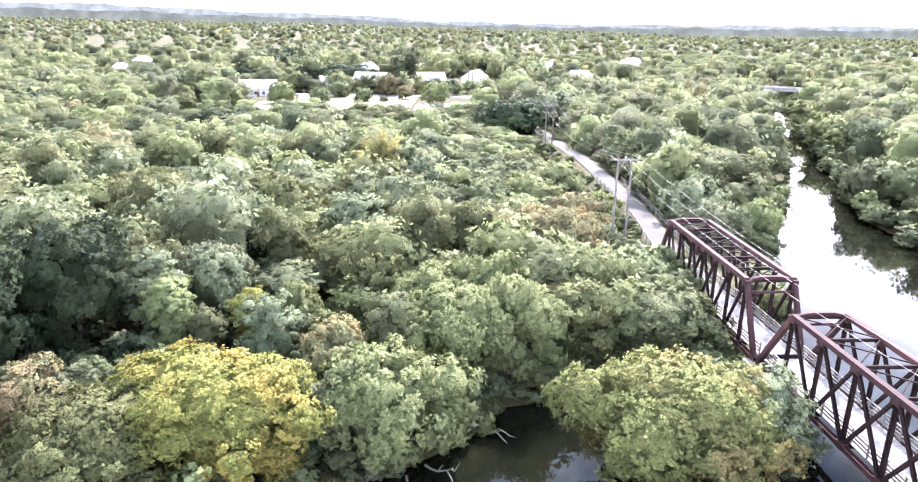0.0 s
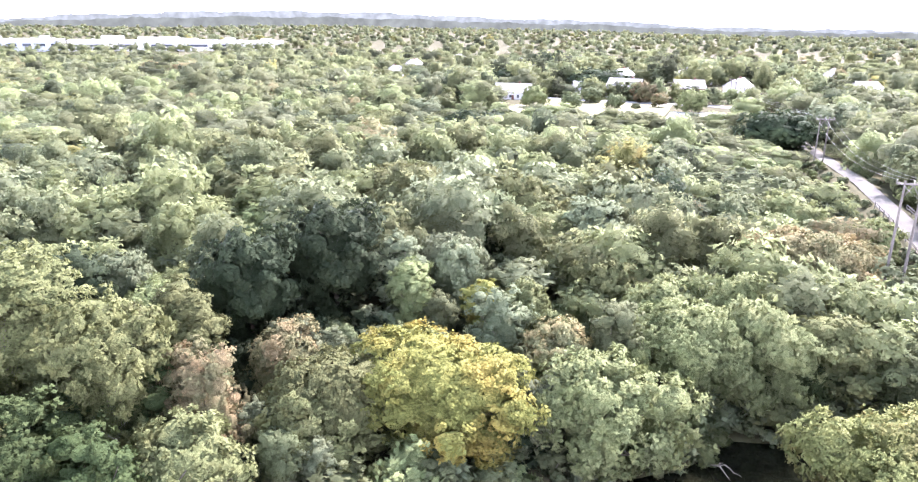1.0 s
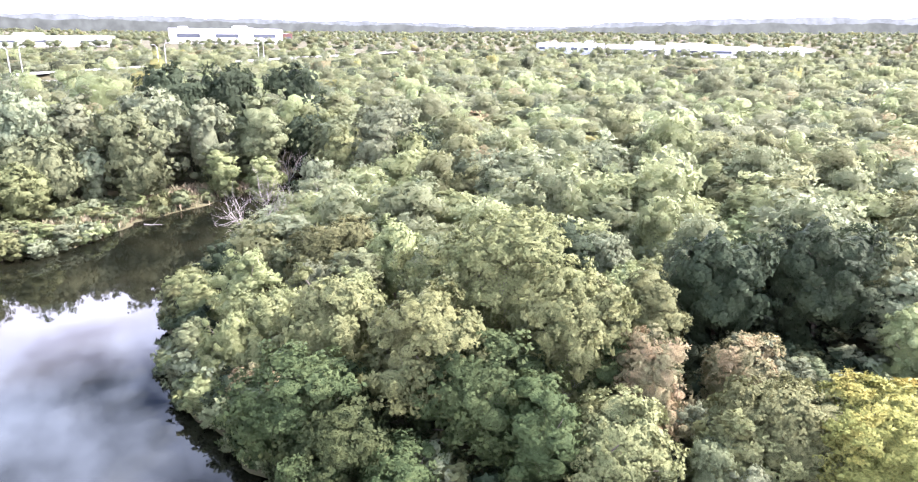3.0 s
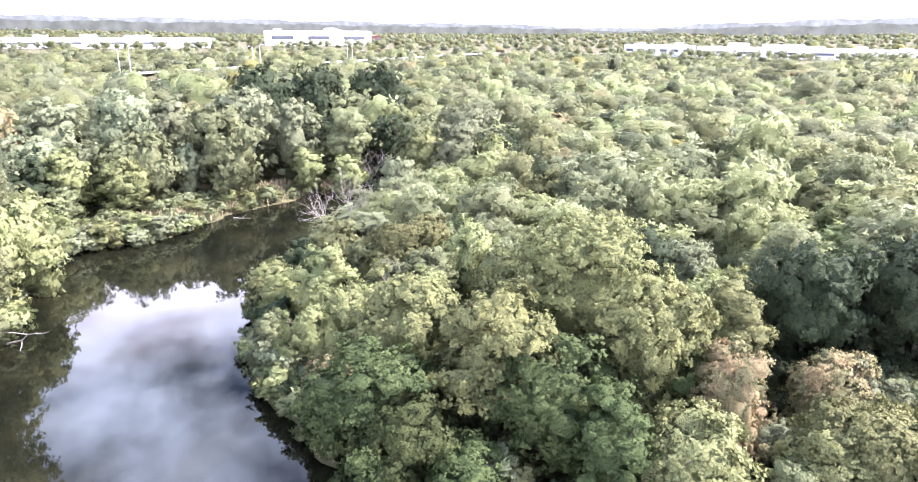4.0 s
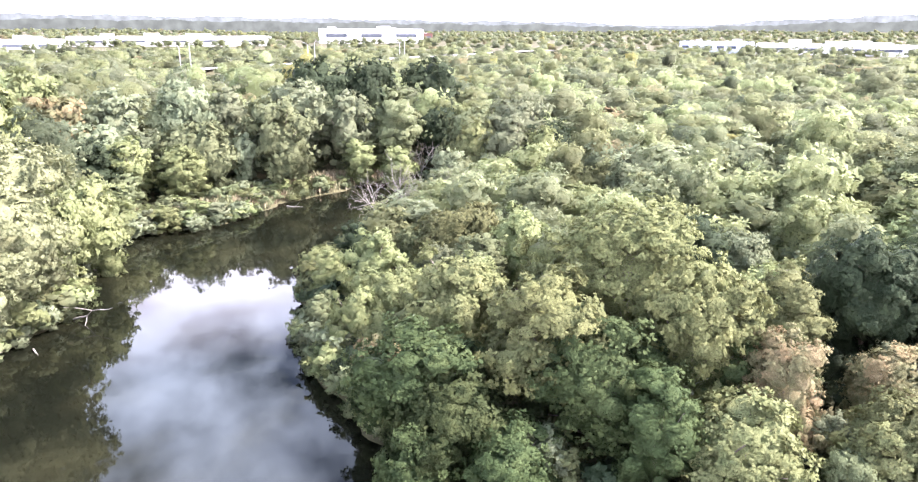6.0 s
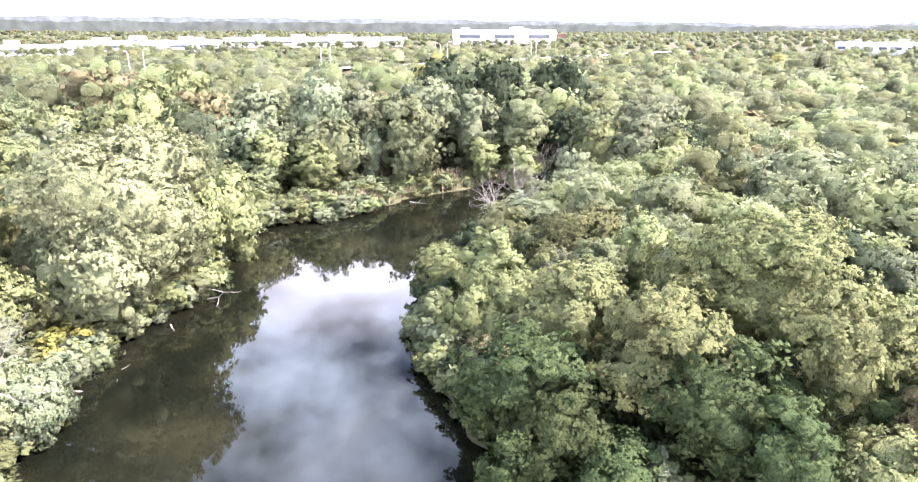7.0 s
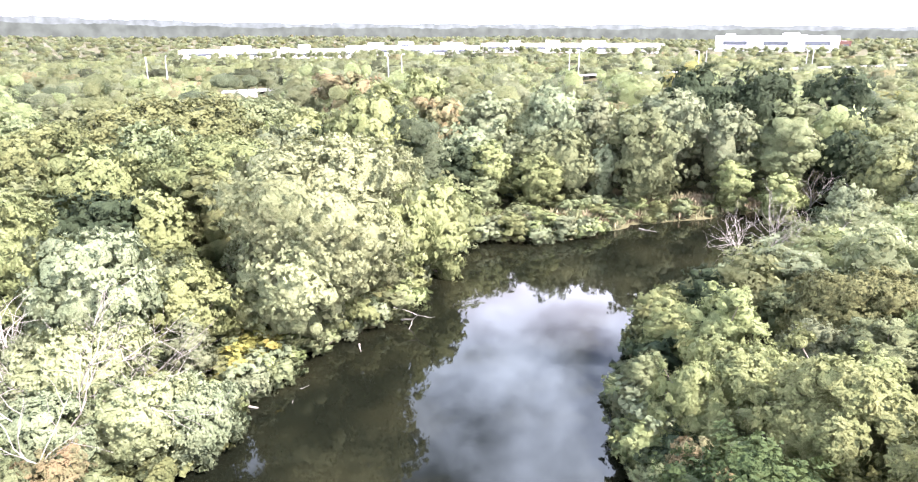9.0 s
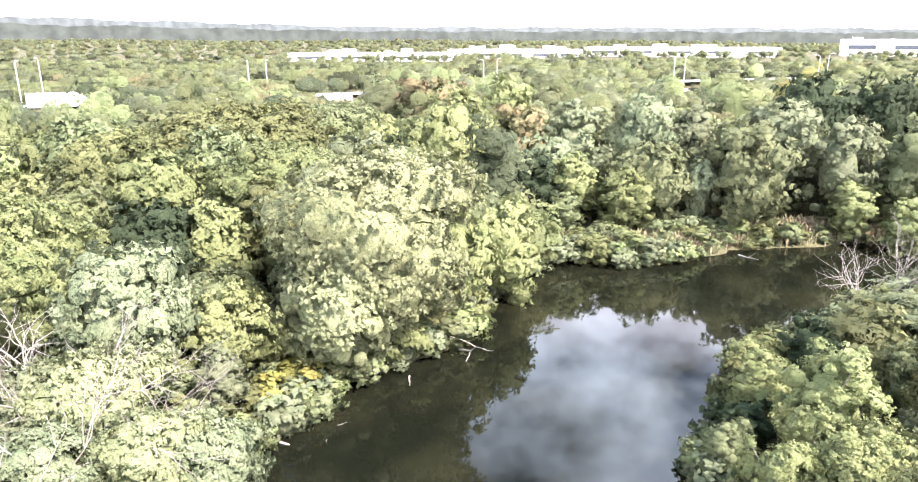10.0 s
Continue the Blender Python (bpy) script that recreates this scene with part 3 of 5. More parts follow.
DOME = [
    ("hickory", -50.0, 33.3, 19.0, 7.8),
    ("hickory", -45.3, 23.2, 15.0, 5.8),
    ("hickory", -40.2, 34.3, 16.0, 5.0),
    ("deep", -39.8, 25.4, 13.0, 5.2),
    ("deep", -47.1, 13.1, 11.0, 5.5),
    ("deep", -43.1, 14.6, 9.0, 4.8),
    ("light", -56.2, 18.9, 13.5, 5.1),
    ("olive", -77.3, 26.5, 12.0, 6.1),
    ("light", -65.3, 15.5, 9.0, 4.5),
    ("deep", -34.2, 26.9, 11.0, 3.4),
    ("deep", -37.8, 35.8, 11.0, 3.0),
    ("deep", -38.2, 17.3, 7.0, 3.5),
    ("deep", -40.7, 11.2, 6.0, 3.1),
]
FARBANK = [
    ("grey", -153.7, -9.0, 21.8, 6.9),
    ("mid", -140.8, -6.9, 14.5, 7.3),
    ("mid", -142.8, 8.7, 18.9, 7.3),
    ("grey", -147.6, -21.6, 21.9, 5.7),
    ("olive", -158.2, -38.1, 24.0, 7.6),
    ("rust", -145.7, -31.2, 21.0, 5.3),
    ("grey", -154.1, -0.2, 21.3, 5.7),
    ("grey", -156.4, 13.9, 21.9, 8.4),
    ("grey", -151.6, 23.5, 20.2, 5.1),
    ("light", -144.8, 25.3, 10.5, 3.3),
    ("mid", -153.1, 35.3, 19.8, 6.1),
    ("dark", -162.0, 47.9, 14.4, 4.8),
    ("mid", -151.2, 55.3, 14.4, 8.3),
    ("dark", -185.2, 21.4, 25.1, 8.3),
]
FARBANK2 = [
    ("dark", -183.3, 34.7, 25.2, 8.3),
    ("dark", -195.1, 55.7, 24.0, 8.1),
    ("mid", -134.3, -45.4, 17.2, 8.1),
    ("grey", -142.4, -24.7, 15.3, 5.2),
    ("rust", -157.7, -55.1, 24.9, 6.3),
    ("light", -141.3, 33.3, 9.1, 3.6),
    ("light", -118.0, 49.8, 9.6, 5.1),
    ("light", -106.5, 51.0, 9.8, 5.6),
    ("dark", -128.7, 62.6, 14.6, 6.1),
    ("grey", -143.8, -15.7, 13.9, 4.8),
]
WEST = [
    ("silver", -78.5, -27.0, 22.0, 9.4),
    ("silver", -72.5, -28.0, 13.0, 5.0),
    ("light", -90.5, -24.0, 16.5, 5.4),
    ("light", -100.5, -20.5, 13.2, 5.2),
    ("light", -66.0, -36.0, 12.0, 4.6),
    ("mid", -73.0, -42.5, 9.5, 5.0),
    ("grey", -69.3, -51.6, 11.5, 3.3),
    ("mid", -90.0, -53.6, 13.0, 5.6),
    ("olive", -113.3, -70.3, 22.0, 15.8),
    ("olive", -89.3, -72.3, 21.0, 8.6),
    ("mid", -143.9, -71.6, 19.0, 12.0),
    ("light", -84.3, -80.5, 15.0, 7.4),
    ("olive", -95.4, -48.9, 19.0, 8.4),
    ("dark", -79.3, -56.4, 15.0, 6.1),
    ("mid", -73.1, -64.5, 11.0, 5.0),
    ("grey", -53.9, -27.6, 7.5, 3.9),
    ("silver", -52.7, -36.8, 10.5, 4.7),
    ("grey", -49.7, -40.0, 10.5, 4.1),
    ("silver", -50.7, -29.6, 8.5, 3.3),
    ("grey", -46.5, -34.0, 9.0, 3.7),
]
PATHSIDE = [
    ("dark", 15.9, 206.3, 14.5, 9.5),
    ("mid", 49.1, 280.0, 15.0, 13.9),
    ("mid", 55.7, 229.0, 15.0, 14.3),
    ("grey", 64.1, 189.8, 14.0, 13.6),
    ("light", 46.0, 153.4, 13.0, 11.1),
    ("mid", 50.4, 132.8, 13.0, 9.1),
    ("grey", 39.5, 111.5, 12.0, 5.6),
    ("mid", 51.1, 122.0, 10.0, 5.8),
    ("light", 50.3, 111.6, 8.0, 3.9),
    ("mid", 40.5, 152.6, 14.0, 7.2),
    ("grey", 33.3, 232.8, 15.0, 9.7),
    ("light", 22.9, 111.8, 9.0, 3.9),
    ("grey", 40.0, 104.0, 10.0, 4.6),
]
MARSH = [
    ("rust", -152.5, 267.3, 11.0, 8.4),
    ("olive", -91.2, 177.4, 12.0, 12.8),
    ("dark", -143.8, 232.5, 12.0, 8.8),
    ("grey", -81.9, 144.4, 10.0, 5.6),
    ("mid", -72.7, 148.5, 10.0, 4.8),
    ("mid", -124.7, 300.9, 13.0, 16.2),
    ("mid", -99.7, 282.7, 12.5, 11.8),
    ("grey", -97.8, 224.9, 11.0, 6.6),
    ("dark", -65.9, 199.1, 11.0, 10.9),
    ("mid", -58.0, 165.2, 9.5, 5.6),
    ("light", -51.6, 146.1, 9.0, 3.8),
    ("light", -41.9, 185.0, 10.0, 10.2),
    ("light", -20.5, 182.2, 10.0, 10.0),
    ("mid", -6.9, 190.4, 10.0, 9.7),
    ("grey", -27.4, 162.8, 9.0, 5.6),
    ("mid", 4.5, 116.3, 10.0, 5.0),
]
MARSH2 = [
    ("light", 12.4, 120.2, 10.0, 5.2),
    ("light", -64.1, 119.8, 9.0, 5.2),
    ("mid", -62.0, 97.5, 11.0, 6.4),
    ("light", -24.2, 123.8, 11.0, 5.9),
    ("light", -0.5, 101.9, 9.5, 4.5),
    ("grey", -46.4, 172.0, 10.0, 6.6),
    ("light", -74.0, 178.9, 10.0, 6.8),
    ("mid", -176.2, 137.5, 12.0, 12.2),
    ("grey", -106.6, 94.4, 9.5, 9.2),
    ("grey", -89.5, 88.1, 9.0, 6.0),
    ("grey", -99.9, 113.0, 9.5, 7.6),
    ("light", -137.7, 127.8, 9.5, 11.1),
    ("light", -134.3, 170.5, 10.0, 13.4),
    ("light", -97.4, 139.9, 9.5, 7.0),
    ("rust", -160.4, 271.4, 11.0, 9.2),
]
MARSH3 = [
    ("light", -87.8, 164.7, 11.0, 10.2),
    ("grey", -83.7, 146.3, 9.5, 6.0),
    ("light", -67.6, 141.9, 9.0, 6.1),
    ("light", -68.4, 80.3, 10.0, 5.9),
    ("light", -60.7, 81.9, 10.5, 5.2),
    ("olive", -48.6, 114.5, 11.0, 9.0),
    ("dark", -29.7, 88.4, 12.0, 4.2),
    ("light", -93.2, 86.9, 8.0, 3.6),
    ("light", -133.6, 99.1, 9.0, 7.8),
    ("light", -72.4, 59.1, 9.0, 5.4),
    ("light", -52.8, 51.0, 10.0, 3.6),
    ("light", -119.0, 46.3, 9.0, 4.4),
    ("light", -106.1, 51.0, 9.5, 6.1),
    ("grey", -119.7, 64.3, 9.5, 5.8),
    ("mid", -116.1, 83.1, 10.0, 7.1),
]
MARSH4 = [
    ("light", -104.1, 65.7, 9.0, 5.2),
    ("grey", -116.9, 95.4, 9.5, 7.4),
    ("light", -142.8, 132.4, 10.5, 10.8),
    ("light", -148.7, 96.7, 10.0, 8.9),
    ("rust", -171.4, 102.2, 10.5, 6.7),
    ("light", -151.6, 84.9, 10.5, 6.6),
    ("grey", -114.7, 123.8, 10.0, 9.1),
    ("light", -147.2, 184.4, 10.0, 13.9),
    ("mid", -268.8, 172.1, 12.0, 16.9),
    ("mid", -236.8, 209.6, 12.0, 18.6),
    ("mid", -322.9, 154.5, 14.0, 20.7),
    ("light", -88.4, 76.8, 9.0, 6.3),
    ("light", -71.2, 82.6, 10.0, 6.8),
    ("light", -67.3, 91.8, 10.0, 5.1),
]
VILLAGE = [
    ("light", -66.5, 257.2, 14.0, 4.5),
    ("mid", -52.8, 259.9, 12.0, 3.5),
    ("mid", -49.5, 284.8, 12.5, 4.5),
    ("rust", -30.4, 295.1, 14.0, 4.4),
    ("rust", -22.5, 279.6, 12.0, 3.0),
    ("light", -9.8, 269.1, 14.0, 4.7),
    ("dark", -4.7, 299.9, 13.0, 3.5),
    ("dark", -99.7, 434.4, 20.0, 11.0),
    ("dark", -54.3, 330.2, 17.0, 12.9),
    ("dark", -95.8, 322.7, 16.0, 8.7),
    ("mid", -37.9, 269.3, 11.5, 2.9),
    ("mid", -30.0, 268.8, 8.5, 1.6),
]
EAST = [
    ("light", 208.4, 414.1, 14.0, 18.8),
    ("light", 114.3, 205.3, 12.0, 9.5),
    ("olive", 132.6, 261.7, 11.0, 8.7),
    ("grey", 87.3, 142.6, 10.0, 5.5),
    ("mid", 86.0, 116.0, 10.0, 4.8),
    ("light", 160.3, 259.1, 12.0, 14.1),
    ("mid", 90.9, 137.0, 11.0, 6.5),
    ("light", 92.0, 153.0, 8.0, 3.9),
]
for grove, words in ((FRONT, "trees on the near shore"), (KNOLL, "trees on the knoll"), (DOME, "trees of the wooded point"), (FARBANK, "trees behind the far bank"),
                     (FARBANK2, "trees behind the far bank"), (WEST, "trees of the west bank"), (PATHSIDE, "trees beside the trail"), (EAST, "trees of the east bank"),
                     (MARSH, "trees of the river wood"), (MARSH2, "trees of the river wood"), (MARSH3, "trees of the river wood"), (MARSH4, "trees of the river wood"), (VILLAGE, "village trees round the field")):
    for kind, x, y, top, radius in grove:
        tree(kind, x, y, top, radius, None, words)

KINDS = ["mid", "light", "olive", "grey", "dark", "yellow", "rust"]


def open_land(x, y):
    """Where no tree grows: water, trail, bridge, field and lots."""
    if shore(x, y)[0] < 1.6 or off_line(x, y, TRAIL)[0] < 5.5:
        return True
    if abs(x - 32.2) < 8.5 and 20 < y < 95:
        return True
    if -80 < x < 8 and 236 < y < 298:
        return True
    return False


def wanted(x, y):
    """The usual height and the mix of kinds at a place."""
    if y < -10 and x < -50:
        return (17, 2.5), (0.38, 0.12, 0.28, 0.12, 0.06, 0.0, 0.04)
    if x > 40:
        return (12, 1.5), (0.4, 0.35, 0.1, 0.15, 0.0, 0.0, 0.0)
    if x < -150:
        return (16, 2.5), (0.4, 0.15, 0.15, 0.15, 0.12, 0.0, 0.03)
    return (9.5, 2.2), (0.2, 0.42, 0.18, 0.12, 0.03, 0.03, 0.02)


INNER = 66
# the rest of the wood, tree by tree where it is close
for k in range(2200):
    x, y = rng.uniform(-95, 70), rng.uniform(-34, 92)
    d = from_path(x, y)
    if d > INNER or d < 22 or (x > 20 and y < 20) or open_land(x, y):
        continue
    (hm, hs), mix = wanted(x, y)
    top = max(6.0, rng.normal(hm, hs))
    if -46 < x < -22 and 36 < y < 62:
        top, mix = rng.uniform(4.5, 6.0), (0.3, 0.0, 0.1, 0.15, 0.45, 0.0, 0.0)
    edge = float(shore(x, y)[0])
    if x < -55 and edge < 14:
        top = min(top, 3.5 + 0.8 * edge)
    radius = top * rng.uniform(0.27, 0.36)
    if any((x - a) ** 2 + (y - b) ** 2 < (0.72 * (radius + c)) ** 2 for a, b, c in PLACED):
        continue
    tree(KINDS[rng.choice(7, p=np.array(mix) / sum(mix))], x, y, top + 1.5, radius, None, "trees of the river wood")
# the tall wood of the west bank
for k in range(500):
    x, y = rng.uniform(-135, -58), rng.uniform(-105, -34)
    if shore(x, y)[0] < 6 or math.hypot(x + 78.5, y + 27) < 15:
        continue
    top = rng.normal(17.5, 2.2)
    radius = top * rng.uniform(0.28, 0.38)
    if any((x - a) ** 2 + (y - b) ** 2 < (0.66 * (radius + c)) ** 2 for a, b, c in PLACED):
        continue
    tree(["mid", "olive", "light", "grey", "dark"][rng.choice(5, p=[0.36, 0.3, 0.14, 0.14, 0.06])], x, y, top, radius, None, "trees of the west bank")
# and behind the far bank, where every crown shows
for k in range(420):
    x, y = rng.uniform(-172, -118), rng.uniform(-62, 62)
    s = float(shore(x, y)[0])
    if s < 7 or s > 34:
        continue
    top = rng.uniform(9, 16) if s < 14 else rng.uniform(14, 19)
    radius = top * rng.uniform(0.26, 0.36)
    if any((x - a) ** 2 + (y - b) ** 2 < (0.6 * (radius + c)) ** 2 for a, b, c in PLACED):
        continue
    tree(["mid", "grey", "light", "dark", "olive"][rng.choice(5, p=[0.32, 0.28, 0.16, 0.12, 0.12])], x, y, top, radius, None, "trees behind the far bank")


# ---- woods further off ----
BUILT = []


def built_up(x, y):
    return any(abs(x - a) < u and abs(y - b) < w for a, b, u, w in BUILT)


def woods(name, kind, spots, detail, label):
    """Many far crowns in one mesh. detail: leaf sprays, lobes and cuts of the lobes of each."""
    leaves, lobes, cut = detail
    pats = [crown_np(np.random.default_rng(50 + v), kind, leaves, lobes, 0.0, cut=cut, full=True)[0] for v in range(5)]
    slim = [crown_np(np.random.default_rng(70 + v), kind, int(leaves * 1.4), lobes, 0.0, 19.0, cut, True)[0] for v in range(5)]
    pieces = []
    for k, (x, y, z, s, h) in enumerate(spots):
        v, f, nn = pats[k % 5]
        if h * H0 > s * R0 * 2.8:
            v, f, nn = slim[k % 5]
            h = h * H0 / 19.0
        a = k * 2.4
        c, n = math.cos(a), math.sin(a)
        pieces.append((np.stack([(v[:, 0] * c - v[:, 1] * n) * s + x, (v[:, 0] * n + v[:, 1] * c) * s + y, v[:, 2] * h + z], 1), f,
                       np.stack([nn[:, 0] * c - nn[:, 1] * n, nn[:, 0] * n + nn[:, 1] * c, nn[:, 2]], 1)))
    if pieces:
        v, f, nn = joined(pieces)
        nn = unit(nn + np.array([0, 0, 0.3]))
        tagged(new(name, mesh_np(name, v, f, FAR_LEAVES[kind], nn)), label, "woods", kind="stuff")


MIX = ["mid", "light", "olive", "grey", "dark", "rust", "yellow"]


def open_all(x, y):
    s = (shore(x, y) < 2) | (off_line(x, y, TRAIL) < 5) | (off_line(x, y, HIGHWAY) < 24)
    s |= (x > -80) & (x < 8) & (y > 236) & (y < 298)
    s |= (np.abs(x - 32.2) < 8.5) & (y > 20) & (y < 95)
    near = np.min(np.hypot(PATHLINE[:, 0][:, None] - x, PATHLINE[:, 1][:, None] - y), 0)
    s |= (near < INNER) & (x > -95) & (x < 70) & (y > -80) & (y < 92)
    s |= (off_line(x, y, TRAIL) < 12) & (x < 31) & (y > 92) & (y < 225)
    s |= (x > 34) & (y > 60) & (shore(x, y) < 5)
    s |= (x < -78) & (x > -150) & (y > -6 - 0.65 * (x + 85)) & (shore(x, y) < 9)
    s |= (x > -137) & (x < -56) & (y > -107) & (y < -32)
    s |= (x > -172) & (x < -118) & (np.abs(y) < 62) & (shore(x, y) < 34)
    for a, b, u, w in BUILT:
        s |= (np.abs(x - a) < u) & (np.abs(y - b) < w)
    for a, b, c in PLACED:
        s |= np.hypot(x - a, y - b) < c * 0.85
    return s


def scatter(r0, r1, gap, a0=-40, a1=150):
    """Spots on jittered rings seen from the flight, by kind of leaf."""
    xs, ys, r = [], [], r0
    while r < r1:
        n = int(radians(a1 - a0) * r / gap)
        a = np.radians(a0 + (a1 - a0) * (np.arange(n) + rng.uniform(0, 1, n)) / n)
        q = r + rng.uniform(-0.5, 0.5, n) * gap
        xs.append(-np.sin(a) * q - 8)
        ys.append(np.cos(a) * q + 2)
        r += gap * 0.92
    x, y = np.concatenate(xs), np.concatenate(ys)
    keep = ~open_all(x, y)
    x, y = x[keep], y[keep]
    z, d = ground(x, y), np.hypot(x, y)
    tall = ((x < -118) & (y < 62) & (d < 230)) | ((y < -25) & (d < 230)) 
    top = np.where(tall, rng.normal(16, 2.8, len(x)), np.where(d < 260, rng.normal(9.5, 1.9, len(x)), rng.normal(10.5, 2.2, len(x))))
    top = np.where((y > 185) & (y < 240) & (x > -105) & (x < 14), rng.uniform(4, 6, len(x)), top)
    top = np.where((x > 34) & (y > 60) & (d < 330), np.where(x > 78 + 0.46 * np.maximum(y - 128, 0), rng.normal(15, 1.8, len(x)), rng.normal(12, 1.8, len(x))), top)
    top = np.where((x < -78) & (x > -165) & (y > -6 - 0.65 * (x + 85)), np.minimum(top, 3.5 + 0.38 * shore(x, y)), top)
    top = np.where((x > -4) & (x < 31) & (y > 95) & (y < 225), np.minimum(top, rng.uniform(4.5, 7.5, len(x))), top)
    # low growth where the highway shows between the woods
    for hx, hy in ((-215.0, -236.0), (-282.0, -150.0), (-413.0, -15.0)):
        ux, uy = hx + 20, hy - 5
        long_ = math.hypot(ux, uy)
        far_, off = ((x + 20) * ux + (y - 5) * uy) / long_, np.abs((x + 20) * uy - (y - 5) * ux) / long_
        top = np.where((far_ > 0.55 * long_) & (far_ < long_ + 10) & (off < 10), np.minimum(top, 6.5), top)
    az = np.degrees(np.arctan2(-x, y))
    town_ = (az > -16) & (az < 28) & (y > 300) & (d < 720)
    top = np.where(town_ & (rng.uniform(size=len(x)) < 0.75), rng.uniform(4, 8, len(x)), top)
    top = np.where((d > 480) & (az > 40), top - 2.0, top)
    # stands of one kind run together
    stand = np.sin(x * 0.035 + 2 * np.sin(y * 0.021)) + np.sin(y * 0.043 + 1.3) + rng.normal(scale=0.9, size=len(x))
    kind = np.digitize(stand, [-1.3, -0.35, 0.45, 1.4])
    kind = np.where(rng.uniform(size=len(x)) < 0.55, rng.choice(7, len(x), p=[0.27, 0.26, 0.2, 0.14, 0.07, 0.04, 0.02]), kind)
    size = np.minimum(gap * 0.68, 7.0) / R0 * rng.uniform(0.7, 1.4, len(x))
    return {MIX[k]: [(x[i], y[i], z[i], size[i], max(top[i], 6) / H0) for i in np.where(kind == k)[0]] for k in range(7)}


# ---- the truss bridge ----
def bridge_x(y):
    return 32.2 - 0.065 * (y - 62)


def truss_span(y0, y1, panels, label):
    """A riveted through truss from y0 to y1, with its floor and rails."""
    span = new("truss_bridge")
    span.matrix_basis = pose(bridge_x((y0 + y1) / 2), (y0 + y1) / 2, 4.5, 0, 0, math.degrees(math.atan(0.065)))
    tagged(span, label, "bridge", "spans of the old railway bridge")
    half, high, wide = (y1 - y0) / 2, 7.0, 2.5
    ys = [-half + 2 * half * k / panels for k in range(panels + 1)]
    for sx in (-wide, wide):
        part("top_chord", bar((sx, ys[1], high), (sx, ys[-2], high), 0.5, 0.45), STEEL, span)
        bm = bmesh.new()
        for k in (-0.2, 0.2):
            beam(bm, (sx + k, ys[0], 0), (sx + k, ys[-1], 0), 0.06, 0.42)
        part("bottom_chord", bm, STEEL, span)
        for a, b in ((ys[0], ys[1]), (ys[-1], ys[-2])):
            part("end_post", bar((sx, a, 0), (sx, b, high), 0.5, 0.42, (1, 0, 0)), STEEL, span)
        for k in range(1, panels):
            bm = bmesh.new()
            for off in (-0.15, 0.15):
                beam(bm, (sx, ys[k] + off, 0), (sx, ys[k] + off, high), 0.24, 0.06, (0, 1, 0))
            for j in range(13):
                z0, z1 = 0.3 + j * 0.5, 0.8 + j * 0.5
                for side in (-0.15, 0.15):
                    s = 0.15 if j % 2 else -0.15
                    beam(bm, (sx + side, ys[k] - s, z0), (sx + side, ys[k] + s, z1), 0.05, 0.02)
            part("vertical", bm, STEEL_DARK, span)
        mid = panels / 2
        for k in range(1, panels - 1):
            up = k + 0.5 < mid
            pairs = [(ys[k], ys[k + 1]) if up else (ys[k + 1], ys[k])]
            if abs(k + 0.5 - mid) < 1.1:
                pairs.append(pairs[0][::-1])
            for a, b in pairs:
                bm = bmesh.new()
                for off in (-0.09, 0.09):
                    beam(bm, (sx + off, a, high), (sx + off, b, 0), 0.06, 0.27)
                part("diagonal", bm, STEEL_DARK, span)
        for k in range(panels + 1):
            if 0 < k < panels:
                for z in (0.05, high - 0.25):
                    part("gusset_plate", bar((sx, ys[k] - 0.45, z), (sx, ys[k] + 0.45, z), 0.56, 0.55), STEEL, span)
        # walkway rail
        rail = part("railing", bar((sx * 0.78, ys[0], 1.75), (sx * 0.78, ys[-1], 1.75), 0.14, 0.06), RAILWOOD, span, "weathered wooden handrail")
        n = int((y1 - y0) / 2.0)
        for k in range(n + 1):
            y = ys[0] + (ys[-1] - ys[0]) * k / n
            part("rail_post", bar((sx * 0.8, y, 0.4), (sx * 0.8, y, 1.75), 0.12, 0.12), RAILWOOD, rail)
        for z in (0.75, 1.05, 1.4):
            part("rail_board", bar((sx * 0.79, ys[0], z), (sx * 0.79, ys[-1], z), 0.05, 0.16), RAILWOOD, rail)
    for k in range(1, panels):
        part("top_strut", bar((-wide, ys[k], high - 0.1), (wide, ys[k], high - 0.1), 0.18, 0.3), STEEL_DARK, span)
        if k < panels - 1:
            for s in (-1, 1):
                part("top_brace", bar((-wide * s, ys[k], high), (wide * s, ys[k + 1], high), 0.1, 0.1), STEEL_DARK, span)
    for a, b in ((ys[0], ys[1]), (ys[-1], ys[-2])):
        # arched portal between the end posts
        bm = bmesh.new()
        for j in range(8):
            u0, u1 = -1 + j / 4, -1 + (j + 1) / 4
            z0, z1 = high + 0.25 - 0.55 * u0 ** 4, high + 0.25 - 0.55 * u1 ** 4
            beam(bm, (wide * u0, b, z0), (wide * u1, b, z1), 0.35, 0.3)
        beam(bm, (-wide, b + (a - b) * 0.16, high * 0.84), (wide, b + (a - b) * 0.16, high * 0.84), 0.15, 0.25)
        for s in (-1, 1):
            beam(bm, (s * wide, b + (a - b) * 0.3, high * 0.7), (s * wide * 0.55, b + (a - b) * 0.16, high * 0.84), 0.12, 0.15)
        part("portal_brace", bm, STEEL, span)
